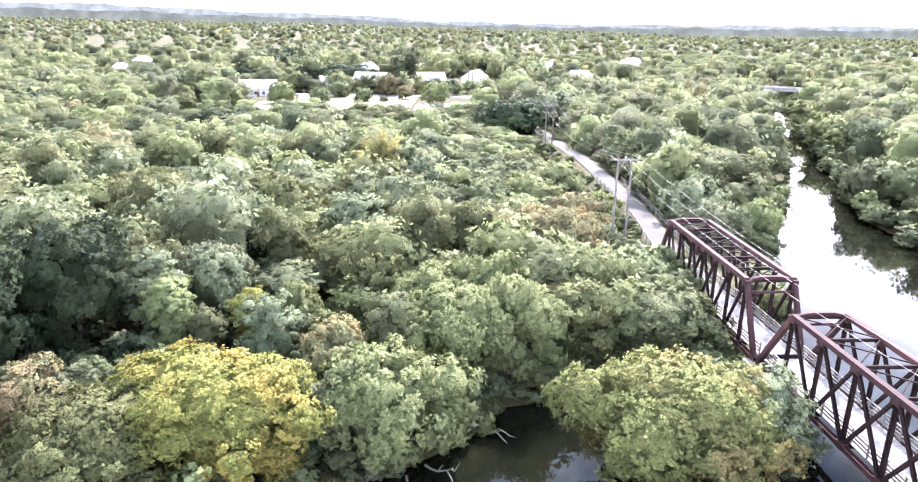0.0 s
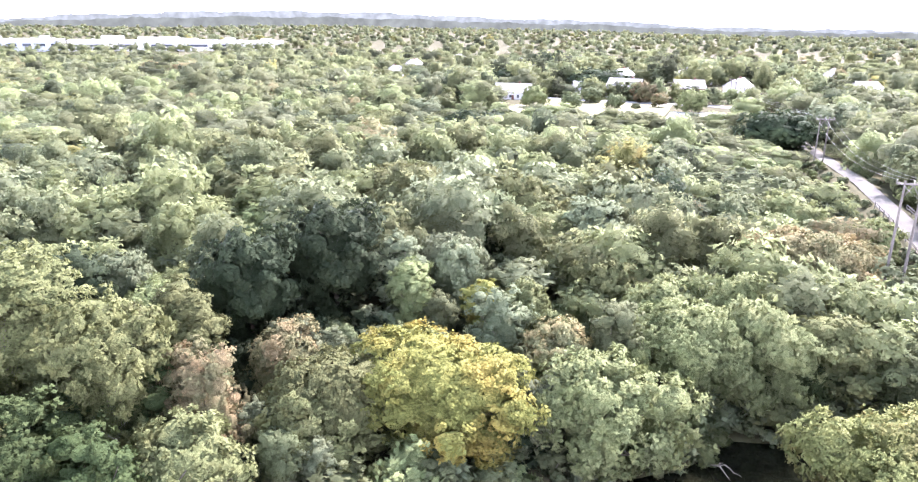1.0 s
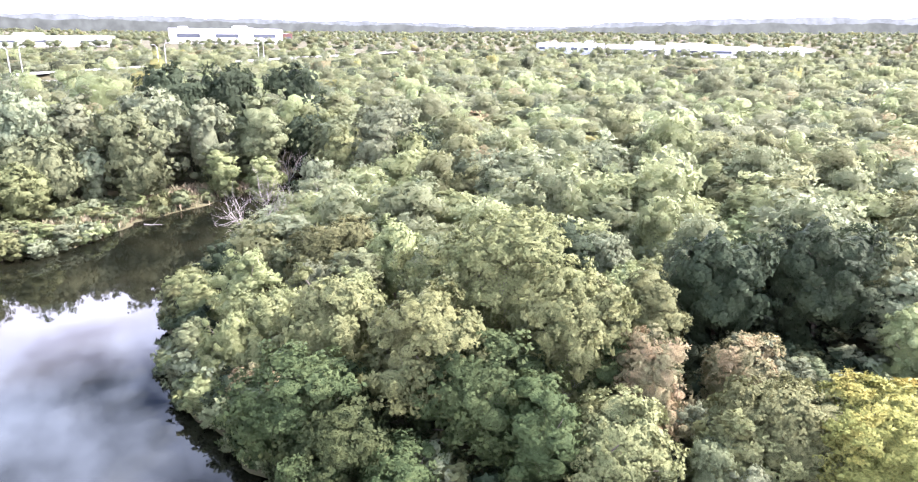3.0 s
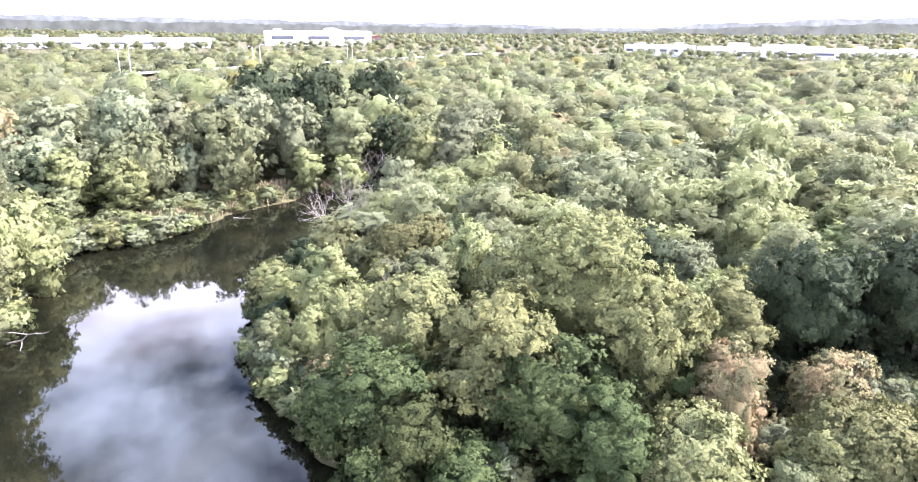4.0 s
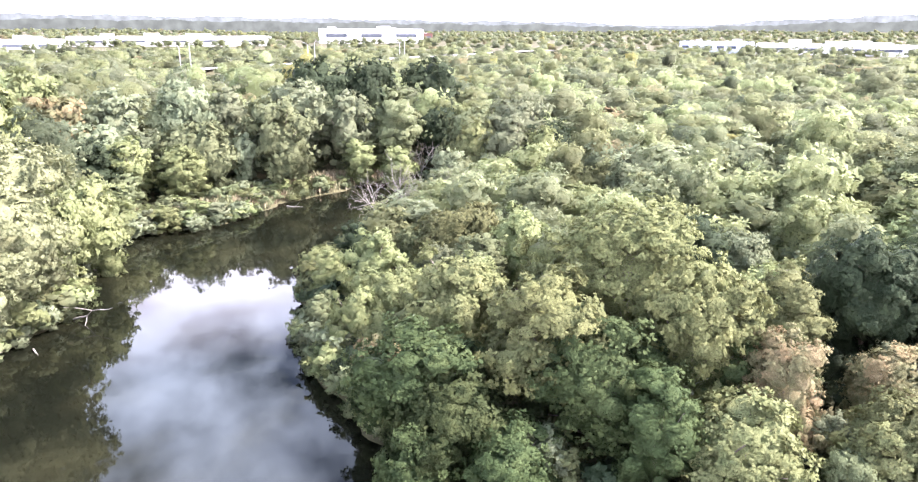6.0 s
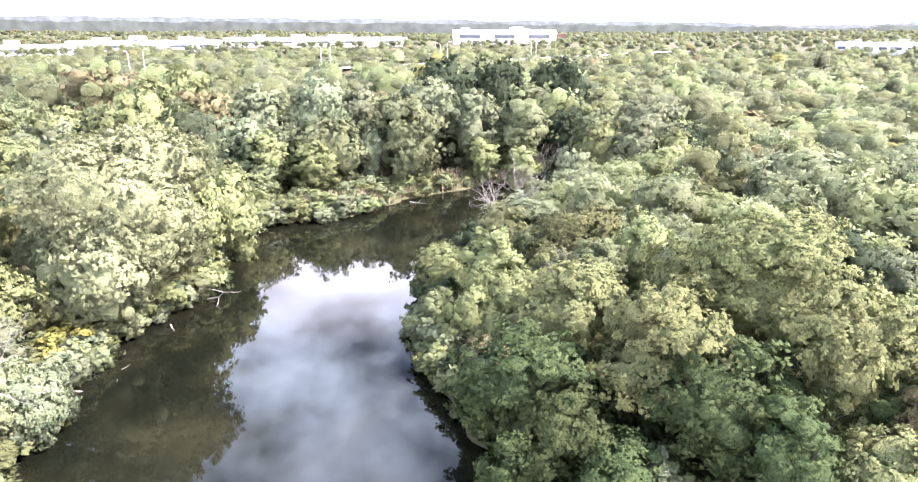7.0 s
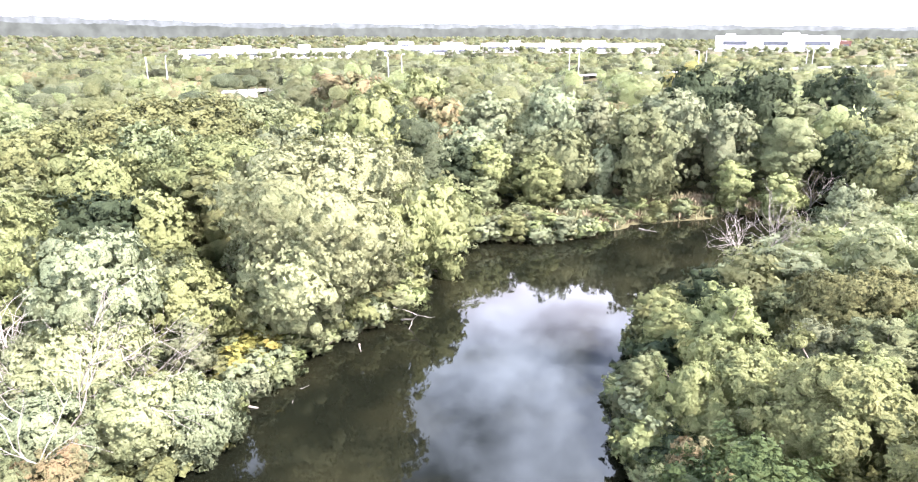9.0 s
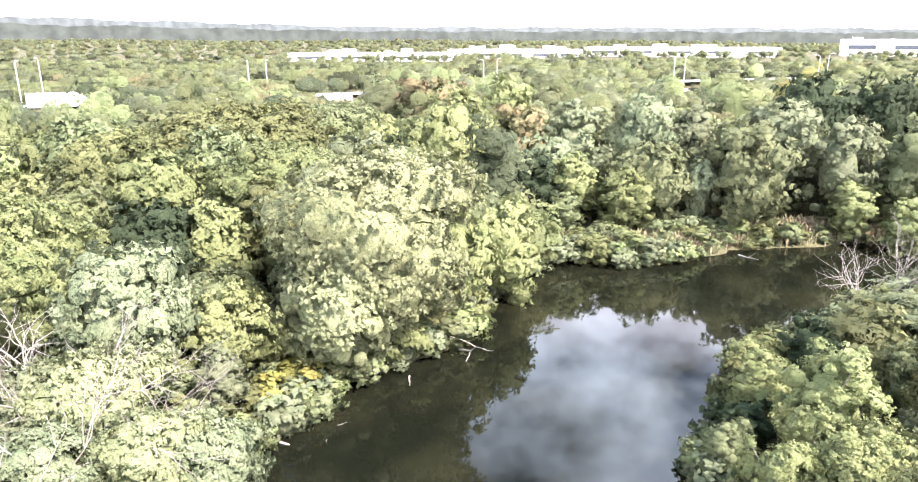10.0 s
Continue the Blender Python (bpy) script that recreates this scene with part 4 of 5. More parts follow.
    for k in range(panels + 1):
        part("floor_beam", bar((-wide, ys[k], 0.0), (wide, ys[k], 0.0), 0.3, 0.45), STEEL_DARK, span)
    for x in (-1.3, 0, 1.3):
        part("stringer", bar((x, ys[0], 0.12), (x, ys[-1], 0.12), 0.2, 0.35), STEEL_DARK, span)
    plank = bpy.data.meshes.new("plank")
    bm = bar((-2.0, 0, 0.36), (2.0, 0, 0.36), 0.29, 0.07)
    bm.to_mesh(plank)
    bm.free()
    plank.materials.append(DECK)
    n = int((y1 - y0) / 0.3)
    for k in range(n):
        o = new("plank", plank)
        o.parent = span
        o.location = (rng.uniform(-0.03, 0.03), ys[0] + 0.15 + 0.3 * k, rng.uniform(-0.008, 0.008))
    return span


truss_span(62.4, 91.4, 8, "rust-red riveted steel truss span over the bank")
truss_span(28.8, 61.6, 7, "rust-red riveted steel truss span over the river")


def stone_pier(x, y, w, d, z0, z1, label):
    ob = new("bridge_pier")
    tagged(ob, label, "pier")
    ob.matrix_basis = pose(x, y, 0, 0, 0, math.degrees(math.atan(0.065)))
    z, k = z0, 0
    while z < z1 - 0.1:
        h = min(0.6, z1 - z)
        t = 0.5 * (1 - (z - z0) / (z1 - z0))
        cols = 5
        for j in range(cols):
            a = -w / 2 - t + (w + 2 * t) * j / cols
            b = -w / 2 - t + (w + 2 * t) * (j + 1) / cols
            part("stone", bar((a + 0.02, 0, z + h / 2), (b - 0.02, 0, z + h / 2), d + t + 0.06 * ((j + k) % 2), h - 0.03), STONE, ob)
        z += h
        k += 1
    return ob


stone_pier(bridge_x(62), 62.0, 6.6, 2.2, -1.5, 4.15, "squared granite bridge pier at the water's edge")
stone_pier(bridge_x(92.3), 92.3, 6.6, 1.8, 0.5, 4.15, "squared granite abutment at the trail's end")
stone_pier(bridge_x(27.8), 27.8, 6.6, 1.8, 0.0, 4.15, "squared granite abutment on the south bank")


def trail_fence(side):
    ob = new("trail_fence")
    tagged(ob, "low weathered timber fence along the trail", "fence", "fences along the trail")
    last = None
    for k in range(16):
        y = 93 + 3.2 * k
        x = float(np.interp(y, TRAIL[:, 1], TRAIL[:, 0])) + side * 2.5
        z = float(ground(x, y)[0])
        part("fence_post", bar((x, y, z - 0.3), (x, y, z + 1.15), 0.13, 0.13), RAILWOOD, ob)
        if last:
            for h in (0.5, 1.0):
                part("fence_rail", bar((last[0], last[1], last[2] + h), (x, y, z + h), 0.05, 0.14), RAILWOOD, ob)
        last = (x, y, z)


trail_fence(-1)
trail_fence(1)


# ---- poles and wires ----
def h_pole(x, y, top, width=3.9):
    ob = new("utility_pole")
    tagged(ob, "weathered double wooden pole with a long crossarm", "utility pole", "poles of the power line")
    for s in (-1, 1):
        z = float(ground(x + s * width / 4, y)[0])
        v, f = tube_np([(x + s * width / 4, y, z - 1), (x + s * width / 4, y, top)], [0.2, 0.13], 8)
        o = new("pole", mesh_np("pole", v, f, POLEWOOD))
        o.parent = ob
    part("crossarm", bar((x - width / 2, y, top - 0.4), (x + width / 2, y, top - 0.4), 0.16, 0.24), POLEWOOD, ob)
    for s in (-1, 1):
        part("brace", bar((x + s * width / 4, y, top - 2.2), (x, y, top - 0.5), 0.08, 0.1), POLEWOOD, ob)
    for s in (-0.48, 0, 0.48):
        part("insulator", bar((x + s * width, y, top - 0.28), (x + s * width, y, top + 0.12), 0.13, 0.13), STONE, ob)
    return [(x + s * width, y, top + 0.12) for s in (-0.48, 0, 0.48)]


def wire(a, b, sag):
    pts = [(a[0] + (b[0] - a[0]) * t, a[1] + (b[1] - a[1]) * t, a[2] + (b[2] - a[2]) * t - sag * 4 * t * (1 - t)) for t in np.linspace(0, 1, 17)]
    v, f = tube_np(pts, [0.014] * 17, 5)
    tagged(new("power_wire", mesh_np("power_wire", v, f, WIRE)), "thin slack overhead power wire", "wire", "wires of the power line")


arms = [h_pole(23.7, 98.0, 18.0), h_pole(24.0, 188.0, 15.5), h_pole(4.0, 330.0, 15.0)]
ahead = [(34.5, 8.0, 17.0), (36.5, 8.0, 17.0), (38.5, 8.0, 17.0)]
for one, two, sag in ((ahead, arms[0], 3.0), (arms[0], arms[1], 2.6), (arms[1], arms[2], 2.5)):
    for a, b in zip(one, two):
        wire(a, b, sag)
h_pole(36.5, 8.0, 17.0)


# ---- houses ----
def gable_house(x, y, w, d, eaves, ridge, turn, wall, roof, label):
    ob = new("house")
    z = float(ground(x, y)[0])
    ob.matrix_basis = pose(x, y, z, 0, 0, turn)
    tagged(ob, label, "house", "houses of the village")
    BUILT.append((x * 0.985, y * 0.985, w * 0.8 + 4, d * 0.8 + 6))
    bm = bmesh.new()
    prof = [(-d / 2, -0.5), (d / 2, -0.5), (d / 2, eaves), (0, ridge), (-d / 2, eaves)]
    rings = [[bm.verts.new((sx, a, b)) for a, b in prof] for sx in (-w / 2, w / 2)]
    bm.faces.new(rings[0][::-1])
    bm.faces.new(rings[1])
    for k in range(5):
        bm.faces.new((rings[0][k], rings[0][(k + 1) % 5], rings[1][(k + 1) % 5], rings[1][k]))
    part("wall", bm, wall, ob)
    bm = bmesh.new()
    for s in (-1, 1):
        slope = (ridge - eaves) / (d / 2)
        p, q = Vector((0, s * (d / 2 + 0.4), eaves - 0.4 * slope + 0.12)), Vector((0, 0, ridge + 0.12))
        vs = [bm.verts.new((sx, v.y, v.z + dz)) for dz in (0, 0.18) for sx, v in ((-w / 2 - 0.4, p), (w / 2 + 0.4, p), (w / 2 + 0.4, q), (-w / 2 - 0.4, q))]
        for f in ((0, 3, 2, 1), (4, 5, 6, 7), (0, 1, 5, 4), (1, 2, 6, 5), (2, 3, 7, 6), (3, 0, 4, 7)):
            bm.faces.new([vs[k] for k in f])
    part("roof", bm, roof, ob)
    part("chimney", bar((w * 0.2, 0.3, ridge - 0.6), (w * 0.2, 0.3, ridge + 1.1), 0.7, 0.7), BRICKWALL, ob)
    for s in (-1, 1):
        for k in range(max(2, int(w / 3))):
            px = -w / 2 + w * (k + 0.5) / max(2, int(w / 3))
            for floor_ in range(2 if eaves > 4.5 else 1):
                h = 1.5 + 2.7 * floor_
                fr = part("window", bar((px - 0.6, s * (d / 2 + 0.03), h), (px + 0.6, s * (d / 2 + 0.03), h), 0.1, 1.4), WHITEWALL, ob)
                part("pane", bar((px - 0.48, s * (d / 2 + 0.06), h), (px + 0.48, s * (d / 2 + 0.06), h), 0.1, 1.2), GLASS, fr)
    part("door", bar((0.5, -d / 2 - 0.05, 1.0), (1.5, -d / 2 - 0.05, 1.0), 0.12, 2.05), BRICKWALL, ob)
    return ob


YARD = []


def long_building(x, y, w, d, h, turn, wall, roof, label, bays=8, tower=None):
    """A flat-roofed works or shop with a parapet and bays of windows."""
    ob = new("warehouse")
    z = float(ground(x, y)[0])
    ob.matrix_basis = pose(x, y, z, 0, 0, turn)
    tagged(ob, label, "warehouse", "works and shops across the valley")
    c, s = abs(math.cos(radians(turn))), abs(math.sin(radians(turn)))
    q = 80 / math.hypot(x, y)
    BUILT.append((x * (1 - q), y * (1 - q), (w * c + d * s) / 2 + 45, (w * s + d * c) / 2 + 30))
    part("wall", bar((-w / 2, 0, h / 2 - 0.5), (w / 2, 0, h / 2 - 0.5), d, h + 1), wall, ob)
    bm = bmesh.new()
    for e in (-1, 1):
        beam(bm, (-w / 2 - 0.2, e * d / 2, h + 0.3), (w / 2 + 0.2, e * d / 2, h + 0.3), 0.5, 0.6)
        beam(bm, (e * w / 2, -d / 2, h + 0.3), (e * w / 2, d / 2, h + 0.3), 0.5, 0.58)
    part("parapet", bm, wall, ob)
    part("roof", bar((-w / 2 + 0.3, 0, h + 0.06), (w / 2 - 0.3, 0, h + 0.06), d - 0.6, 0.1), roof, ob)
    for k in range(4):
        part("roof_unit", bar((-w * 0.38 + w * 0.25 * k, -d * 0.1, h + 0.9), (-w * 0.38 + w * 0.25 * k + 3, -d * 0.1, h + 0.9), 3, 1.6), GALV, ob)
    roofs = np.random.default_rng(int(abs(x) + abs(y)))
    for k in range(int(w / 5)):
        a, b = roofs.uniform(-0.6, 0.6) * w, -roofs.uniform(0.5, 1.0) * d - 18
        p = ob.matrix_basis @ Vector((a, b if (ob.matrix_basis @ Vector((0, -1, 0)) - Vector((x, y, z))).dot(Vector((x, y, 0))) < 0 else -b, 0))
        YARD.append((p.x, p.y, float(ground(p.x, p.y)[0]), roofs.uniform(0.8, 1.5), roofs.uniform(7, 12.5) / H0))
    for k in range(4 if w > 100 else 2):
        px, pw, ph = roofs.uniform(-0.42, 0.34) * w, roofs.uniform(0.05, 0.14) * w, roofs.uniform(2.0, 5.5)
        part("upper_storey", bar((px, d * 0.05, h + ph / 2), (px + pw, d * 0.05, h + ph / 2), d * roofs.uniform(0.4, 0.7), ph), wall if k % 2 else roof, ob)
    for k in range(bays):
        px = -w / 2 + w * (k + 0.5) / bays
        for e in (-1, 1):
            part("window", bar((px - w / bays * 0.3, e * (d / 2 + 0.03), h * 0.55), (px + w / bays * 0.3, e * (d / 2 + 0.03), h * 0.55), 0.1, h * 0.25), GLASS, ob)
    if tower:
        tx, tw, th = tower
        part("stair_tower", bar((tx - tw / 2, 0, th / 2), (tx + tw / 2, 0, th / 2), tw, th), wall, ob, "taller white stair tower")
        for k in range(3):
            part("window", bar((tx - tw * 0.3, -tw / 2 - 0.03, th * (0.3 + 0.22 * k)), (tx + tw * 0.3, -tw / 2 - 0.03, th * (0.3 + 0.22 * k)), 0.1, th * 0.1), GLASS, ob)
    return ob


HOUSES = [(-84, 287, 16, 9, 3.2, 6.2, 10), (-58, 320, 13, 9, 3, 6, 25), (-40, 312, 14, 9, 5.2, 8.2, -10), (-14, 314, 12, 10, 5.4, 8.4, 15), (6, 338, 12, 9, 5, 8, 70), (-100, 385, 18, 10, 3.2, 6.4, 20)]
for k, (x, y, w, d, e, r, turn) in enumerate(HOUSES):
    gable_house(x, y, w, d, e, r, turn, BRICKWALL if k == 3 else WHITEWALL, GREYROOF if k != 4 else PALEROOF, "red-brick house with a grey roof" if k == 3 else "white clapboard house with a grey gable roof")
long_building(-22, 430, 30, 16, 6, 5, WHITEWALL, PALEROOF, "large pale flat-roofed hall", 6)
long_building(-880, -253, 165, 45, 12, 104, WHITEWALL, PALEROOF, "long white flat-roofed works with a stair tower", 5, (-10, 16, 18))
long_building(-783, -399, 200, 50, 9, 118, WHITEWALL, PALEROOF, "low long pale shopping hall", 4)
long_building(-1079, -70, 260, 60, 12, 95, WHITEWALL, PALEROOF, "very long white flat-roofed hall", 5)
long_building(-1195, 232, 170, 70, 22, 82, WHITEWALL, PALEROOF, "tall white blocky works", 3)
long_building(-1285, 300, 120, 60, 14, 82, BRICKWALL, PALEROOF, "low red-brick works beside the white block", 8)
long_building(-622, 660, 190, 45, 11, 45, WHITEWALL, PALEROOF, "long pale industrial hall with a white roof", 5)
long_building(-720, 560, 80, 40, 12, 45, BLUEWALL, GREYROOF, "blue-grey flat-roofed industrial hall", 6)
long_building(-560, 740, 80, 40, 10, 45, WHITEWALL, PALEROOF, "low white industrial hall", 6)
town = np.random.default_rng(23)
for k in range(16):
    a, r = radians(town.uniform(-14, 27)), town.uniform(380, 640)
    gable_house(-math.sin(a) * r, math.cos(a) * r, town.uniform(10, 15), town.uniform(8, 10), 5.0, 8.0, town.uniform(0, 180), WHITEWALL, GREYROOF if k % 3 else PALEROOF, "pale clapboard house with a gable roof among trees")
for x, y, turn in ((232, 372, 20), (262, 392, 70), (245, 440, 40)):
    gable_house(x, y, 13, 9, 5.0, 8.0, turn, WHITEWALL, GREYROOF, "pale clapboard house with a gable roof among trees")
BUILT += [(-193, -213, 20, 22), (-272, -145, 16, 18), (-418, -8, 22, 26)]
lot("lawn", -75, -18, 240, 288, GRASS, "pale dry mown field beyond the wood", "field")
lot("car_park", -17, 2, 240, 268, ASPHALT, "bright pale paved lot", "car park")
lot("road", -95, 8, 289, 296, ASPHALT, "pale asphalt village street", "road")

for k, kind in enumerate(("mid", "olive", "grey")):
    woods("yard_trees", kind, YARD[k::3], (60, 7, 1), "leafy trees in front of the works and shops")

# tall shade trees of the village
for k, kind in enumerate(("mid", "dark", "light", "olive")):
    spots = []
    for j in range(34):
        x, y = town.uniform(-130, 45), town.uniform(300, 520)
        if not any(abs(x - a) < 0.7 * u and abs(y - b) < 0.7 * w for a, b, u, w in BUILT):
            spots.append((x, y, float(ground(x, y)[0]), town.uniform(0.9, 1.5), town.uniform(11, 17) / H0))
    for j in range(5):
        x, y = town.uniform(-90, 4), town.uniform(297, 303)
        spots.append((x, y, float(ground(x, y)[0]), town.uniform(0.6, 0.95), town.uniform(6, 9.5) / H0))
    woods("village_trees", kind, spots, (200, 12, 1), "tall leafy shade trees between village houses")
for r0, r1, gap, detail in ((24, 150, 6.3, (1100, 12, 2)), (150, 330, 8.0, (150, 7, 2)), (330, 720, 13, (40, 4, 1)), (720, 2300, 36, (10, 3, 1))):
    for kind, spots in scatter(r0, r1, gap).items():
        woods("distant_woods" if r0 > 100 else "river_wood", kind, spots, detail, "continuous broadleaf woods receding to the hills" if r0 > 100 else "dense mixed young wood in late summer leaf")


# ---- the road bridge upstream ----
over = tagged(new("road_bridge"), "low grey concrete road bridge over the river upstream", "bridge")
over.matrix_basis = pose(166, 372, 0, 0, 0, -24)
part("deck", bar((-26, 0, 5.2), (26, 0, 5.2), 9, 0.9), ASPHALT, over)
for e in (-1, 1):
    part("parapet", bar((-26, e * 4.4, 6.1), (26, e * 4.4, 6.1), 0.4, 1.0), STONE, over)
for x in (-13, 13):
    part("pier", bar((x, 0, -1.5), (x, 0, 4.8), 8, 1.2, (0, 1, 0)), STONE, over)


# ---- hills on the skyline ----
SKYLINE = [(-60, 0.3), (-34, 0.25), (-18, 0.14), (-9, 0.02), (2, 0.1), (9, 0.48), (17, 0.55), (25, 0.82), (31, 0.88), (37, 0.85), (42, 0.67), (49, 0.35), (54, 0.0), (57, 0.0),
           (65, 0.25), (72, 0.25), (80, 0.35), (91, 0.45), (101, 0.51), (119, 0.6), (132, 0.94), (144, 1.24), (170, 0.9)]


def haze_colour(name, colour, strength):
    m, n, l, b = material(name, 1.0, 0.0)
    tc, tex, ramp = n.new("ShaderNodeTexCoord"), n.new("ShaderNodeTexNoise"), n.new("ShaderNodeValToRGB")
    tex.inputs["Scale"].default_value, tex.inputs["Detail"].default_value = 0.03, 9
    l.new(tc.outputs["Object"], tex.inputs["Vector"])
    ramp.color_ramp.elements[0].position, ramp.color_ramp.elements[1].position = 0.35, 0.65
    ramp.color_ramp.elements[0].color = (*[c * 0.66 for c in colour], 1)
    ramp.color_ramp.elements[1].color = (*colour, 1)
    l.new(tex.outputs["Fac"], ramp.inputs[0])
    # the hills glow by themselves, which puts the distance haze into their colour
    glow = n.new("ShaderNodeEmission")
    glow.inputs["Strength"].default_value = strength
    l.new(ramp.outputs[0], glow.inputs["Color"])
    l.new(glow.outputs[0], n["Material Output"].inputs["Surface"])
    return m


def hills(radius, share, drop, mat, seed):
    """A ring of wooded hills: an upright glowing band with the haze in its colour."""
    r = np.random.default_rng(seed)
    az = np.radians(np.linspace(-60, 170, 1400))
    deg = np.degrees(az)
    el = np.interp(deg, [p[0] for p in SKYLINE], [p[1] for p in SKYLINE]) * share - drop
    el = el + 0.05 * np.sin(deg * 0.9 + seed) + 0.03 * np.sin(deg * 2.7) + 0.014 * np.sin(deg * 9.1 + seed) + 0.018 * r.normal(size=len(az))
    x, y = -np.sin(az) * radius, np.cos(az) * radius
    top = np.column_stack([x, y, 36 + radius * np.tan(np.radians(el))])
    foot = np.column_stack([x, y, np.full(len(az), -20.0)])
    n = len(az)
    i = np.arange(n - 1)
    tagged(new("backdrop", mesh_np("backdrop", np.concatenate([foot, top]), np.stack([i, i + 1, i + 1 + n, i + n], -1), mat)), "wooded hill backdrop with haze painted as a pale glow", "hills", kind="structure")


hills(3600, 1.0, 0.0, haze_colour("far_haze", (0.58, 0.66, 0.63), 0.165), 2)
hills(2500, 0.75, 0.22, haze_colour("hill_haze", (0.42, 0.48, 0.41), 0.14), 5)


# ---- bushes and sedge along the banks ----
BUSHES = {}


def bush(kind, x, y, high, radius):
    key = (kind, int(rng.integers(3)))
    if key not in BUSHES:
        r = np.random.default_rng(hash_of(kind) + key[1] * 13)
        crown, centre = crown_np(r, kind, 700, 9, 0.0, cut=1)
        BUSHES[key] = (mesh_np("foliage", crown[0], crown[1], LEAVES[kind], crown[2]), mesh_np("stem", *joined([tube_np([(0, 0, -0.8), c_ * 0.6, c_], [0.16, 0.09, 0.04], 5) for c_ in centre[:7]]), BARK))
    ob = new("bush")
    z = max(float(ground(x, y)[0]), -0.1)
    s = radius / R0
    ob.matrix_basis = pose(x, y, z - 0.15, 0, 0, rng.uniform(0, 360)) @ Matrix.Diagonal((s, s, high / H0, 1))
    for name, me in zip(("foliage", "stem"), BUSHES[key]):
        o = new(name, me)
        o.parent = ob
    words = {"mid": "green riverside bush hanging over the water", "grey": "grey-green willow bush at the water's edge", "light": "light green bush on the river bank",
             "olive": "olive green thicket bush on the bank", "yellow": "bright yellow-green bush at the water's edge", "dark": "dark green vine-covered bush on the bank"}
    return tagged(ob, words[kind], "bush", "bushes along the river banks")


def along(line, step):
    out = []
    for (ax, ay), (bx, by) in zip(line[:-1], line[1:]):
        n = max(1, int(math.hypot(bx - ax, by - ay) / step))
        out += [(ax + (bx - ax) * k / n, ay + (by - ay) * k / n) for k in range(n)]
    return out


for x, y in along(NORTH_SHORE[1:19], 2.6):
    for k in range(2):
        px, py = x + rng.uniform(-2.2, 2.2), y + rng.uniform(-0.5, 3.5)
        s = float(shore(px, py)[0])
        if -0.6 < s < 4.5 and not (abs(px - bridge_x(py)) < 4.5 and py > 55):
            big = min(rng.uniform(1.4, 2.6), max(1.0, s + 0.8))
            bush(["mid", "grey", "light", "olive", "dark"][rng.choice(5, p=[0.34, 0.24, 0.24, 0.1, 0.08])], px, py, big * rng.uniform(1.3, 2.0), big)
for x, y in along(SOUTH_SHORE[12:19], 1.5):
    px, py = x + rng.uniform(-1.5, 1.5), y - rng.uniform(-0.3, 4.0)
    big = rng.uniform(1.5, 2.8)
    bush(["mid", "grey", "light", "olive"][rng.integers(4)], px, py, big * rng.uniform(1.2, 1.9), big)
for x, y in along(SOUTH_SHORE[17:23], 3.0):
    for k in range(3):
        px, py = x - rng.uniform(0.8, 9.0), y - rng.uniform(0.5, 3)
        if shore(px, py)[0] > 0.4 and not (py > 9 and k < 2):
            big = rng.uniform(1.3, 2.3)
            bush(["grey", "light", "olive", "mid"][rng.integers(4)], px, py, big * rng.uniform(1.0, 1.5), big)
SCRUB = {k: [] for k in ("mid", "light", "olive", "grey", "dark")}


def shrub(x, y, big, kinds):
    high = big * rng.uniform(1.15, 1.75)
    SCRUB[kinds[rng.integers(len(kinds))]].append((x, y, max(float(ground(x, y)[0]), -0.1) - 0.2, big / R0, high / H0))


for x, y in along(SOUTH_SHORE[1:10], 3.2):
    px, py = x + rng.uniform(-0.5, 3.5), y + rng.uniform(-2, 2)
    if -0.8 < shore(px, py)[0] < 5:
        shrub(px, py, rng.uniform(1.8, 3.2), ("mid", "grey", "light", "olive", "dark"))
for x, y in along(TRAIL[1:7], 2.4):
    for k in range(2):
        shrub(x - rng.uniform(3.0, 8.0), y + rng.uniform(-2, 2), rng.uniform(0.7, 1.3), ("mid", "light", "olive", "grey"))
for k in range(60):
    px, py = rng.uniform(17, 29), rng.uniform(60, 96)
    if shore(px, py)[0] > 0.3:
        shrub(px, py, rng.uniform(1.6, 2.8), ("mid", "light", "grey", "mid"))
for line in (SOUTH_SHORE[11:23], NORTH_SHORE[1:]):
    for x, y in along(line, 1.3):
        px, py = x + rng.uniform(-1.8, 1.8), y + rng.uniform(-1.8, 1.8)
        if px < -125 and py > 9 and rng.uniform() < 0.6:
            continue
        if -0.3 < shore(px, py)[0] < 3.2 and not (abs(px - bridge_x(py)) < 4.5 and py > 55):
            shrub(px, py, min(rng.uniform(1.1, 2.9), max(0.9 if py > 3 else 1.9, float(shore(px, py)[0]) + 0.6)), ("mid", "olive", "mid", "grey", "light"))
# mostly dark scrub added to blacken the shaded hollow round the knoll trees
for k in range(110):
    px, py = rng.uniform(-60, -20), rng.uniform(34, 70)
    if shore(px, py)[0] > 1:
        shrub(px, py, rng.uniform(1.6, 2.6), ("dark", "mid", "dark", "grey"))
for k in range(90):
    px, py = rng.uniform(-75, -38), rng.uniform(-48, -27)
    if shore(px, py)[0] > 1:
        shrub(px, py, rng.uniform(1.5, 2.7), ("light", "mid", "olive", "grey"))
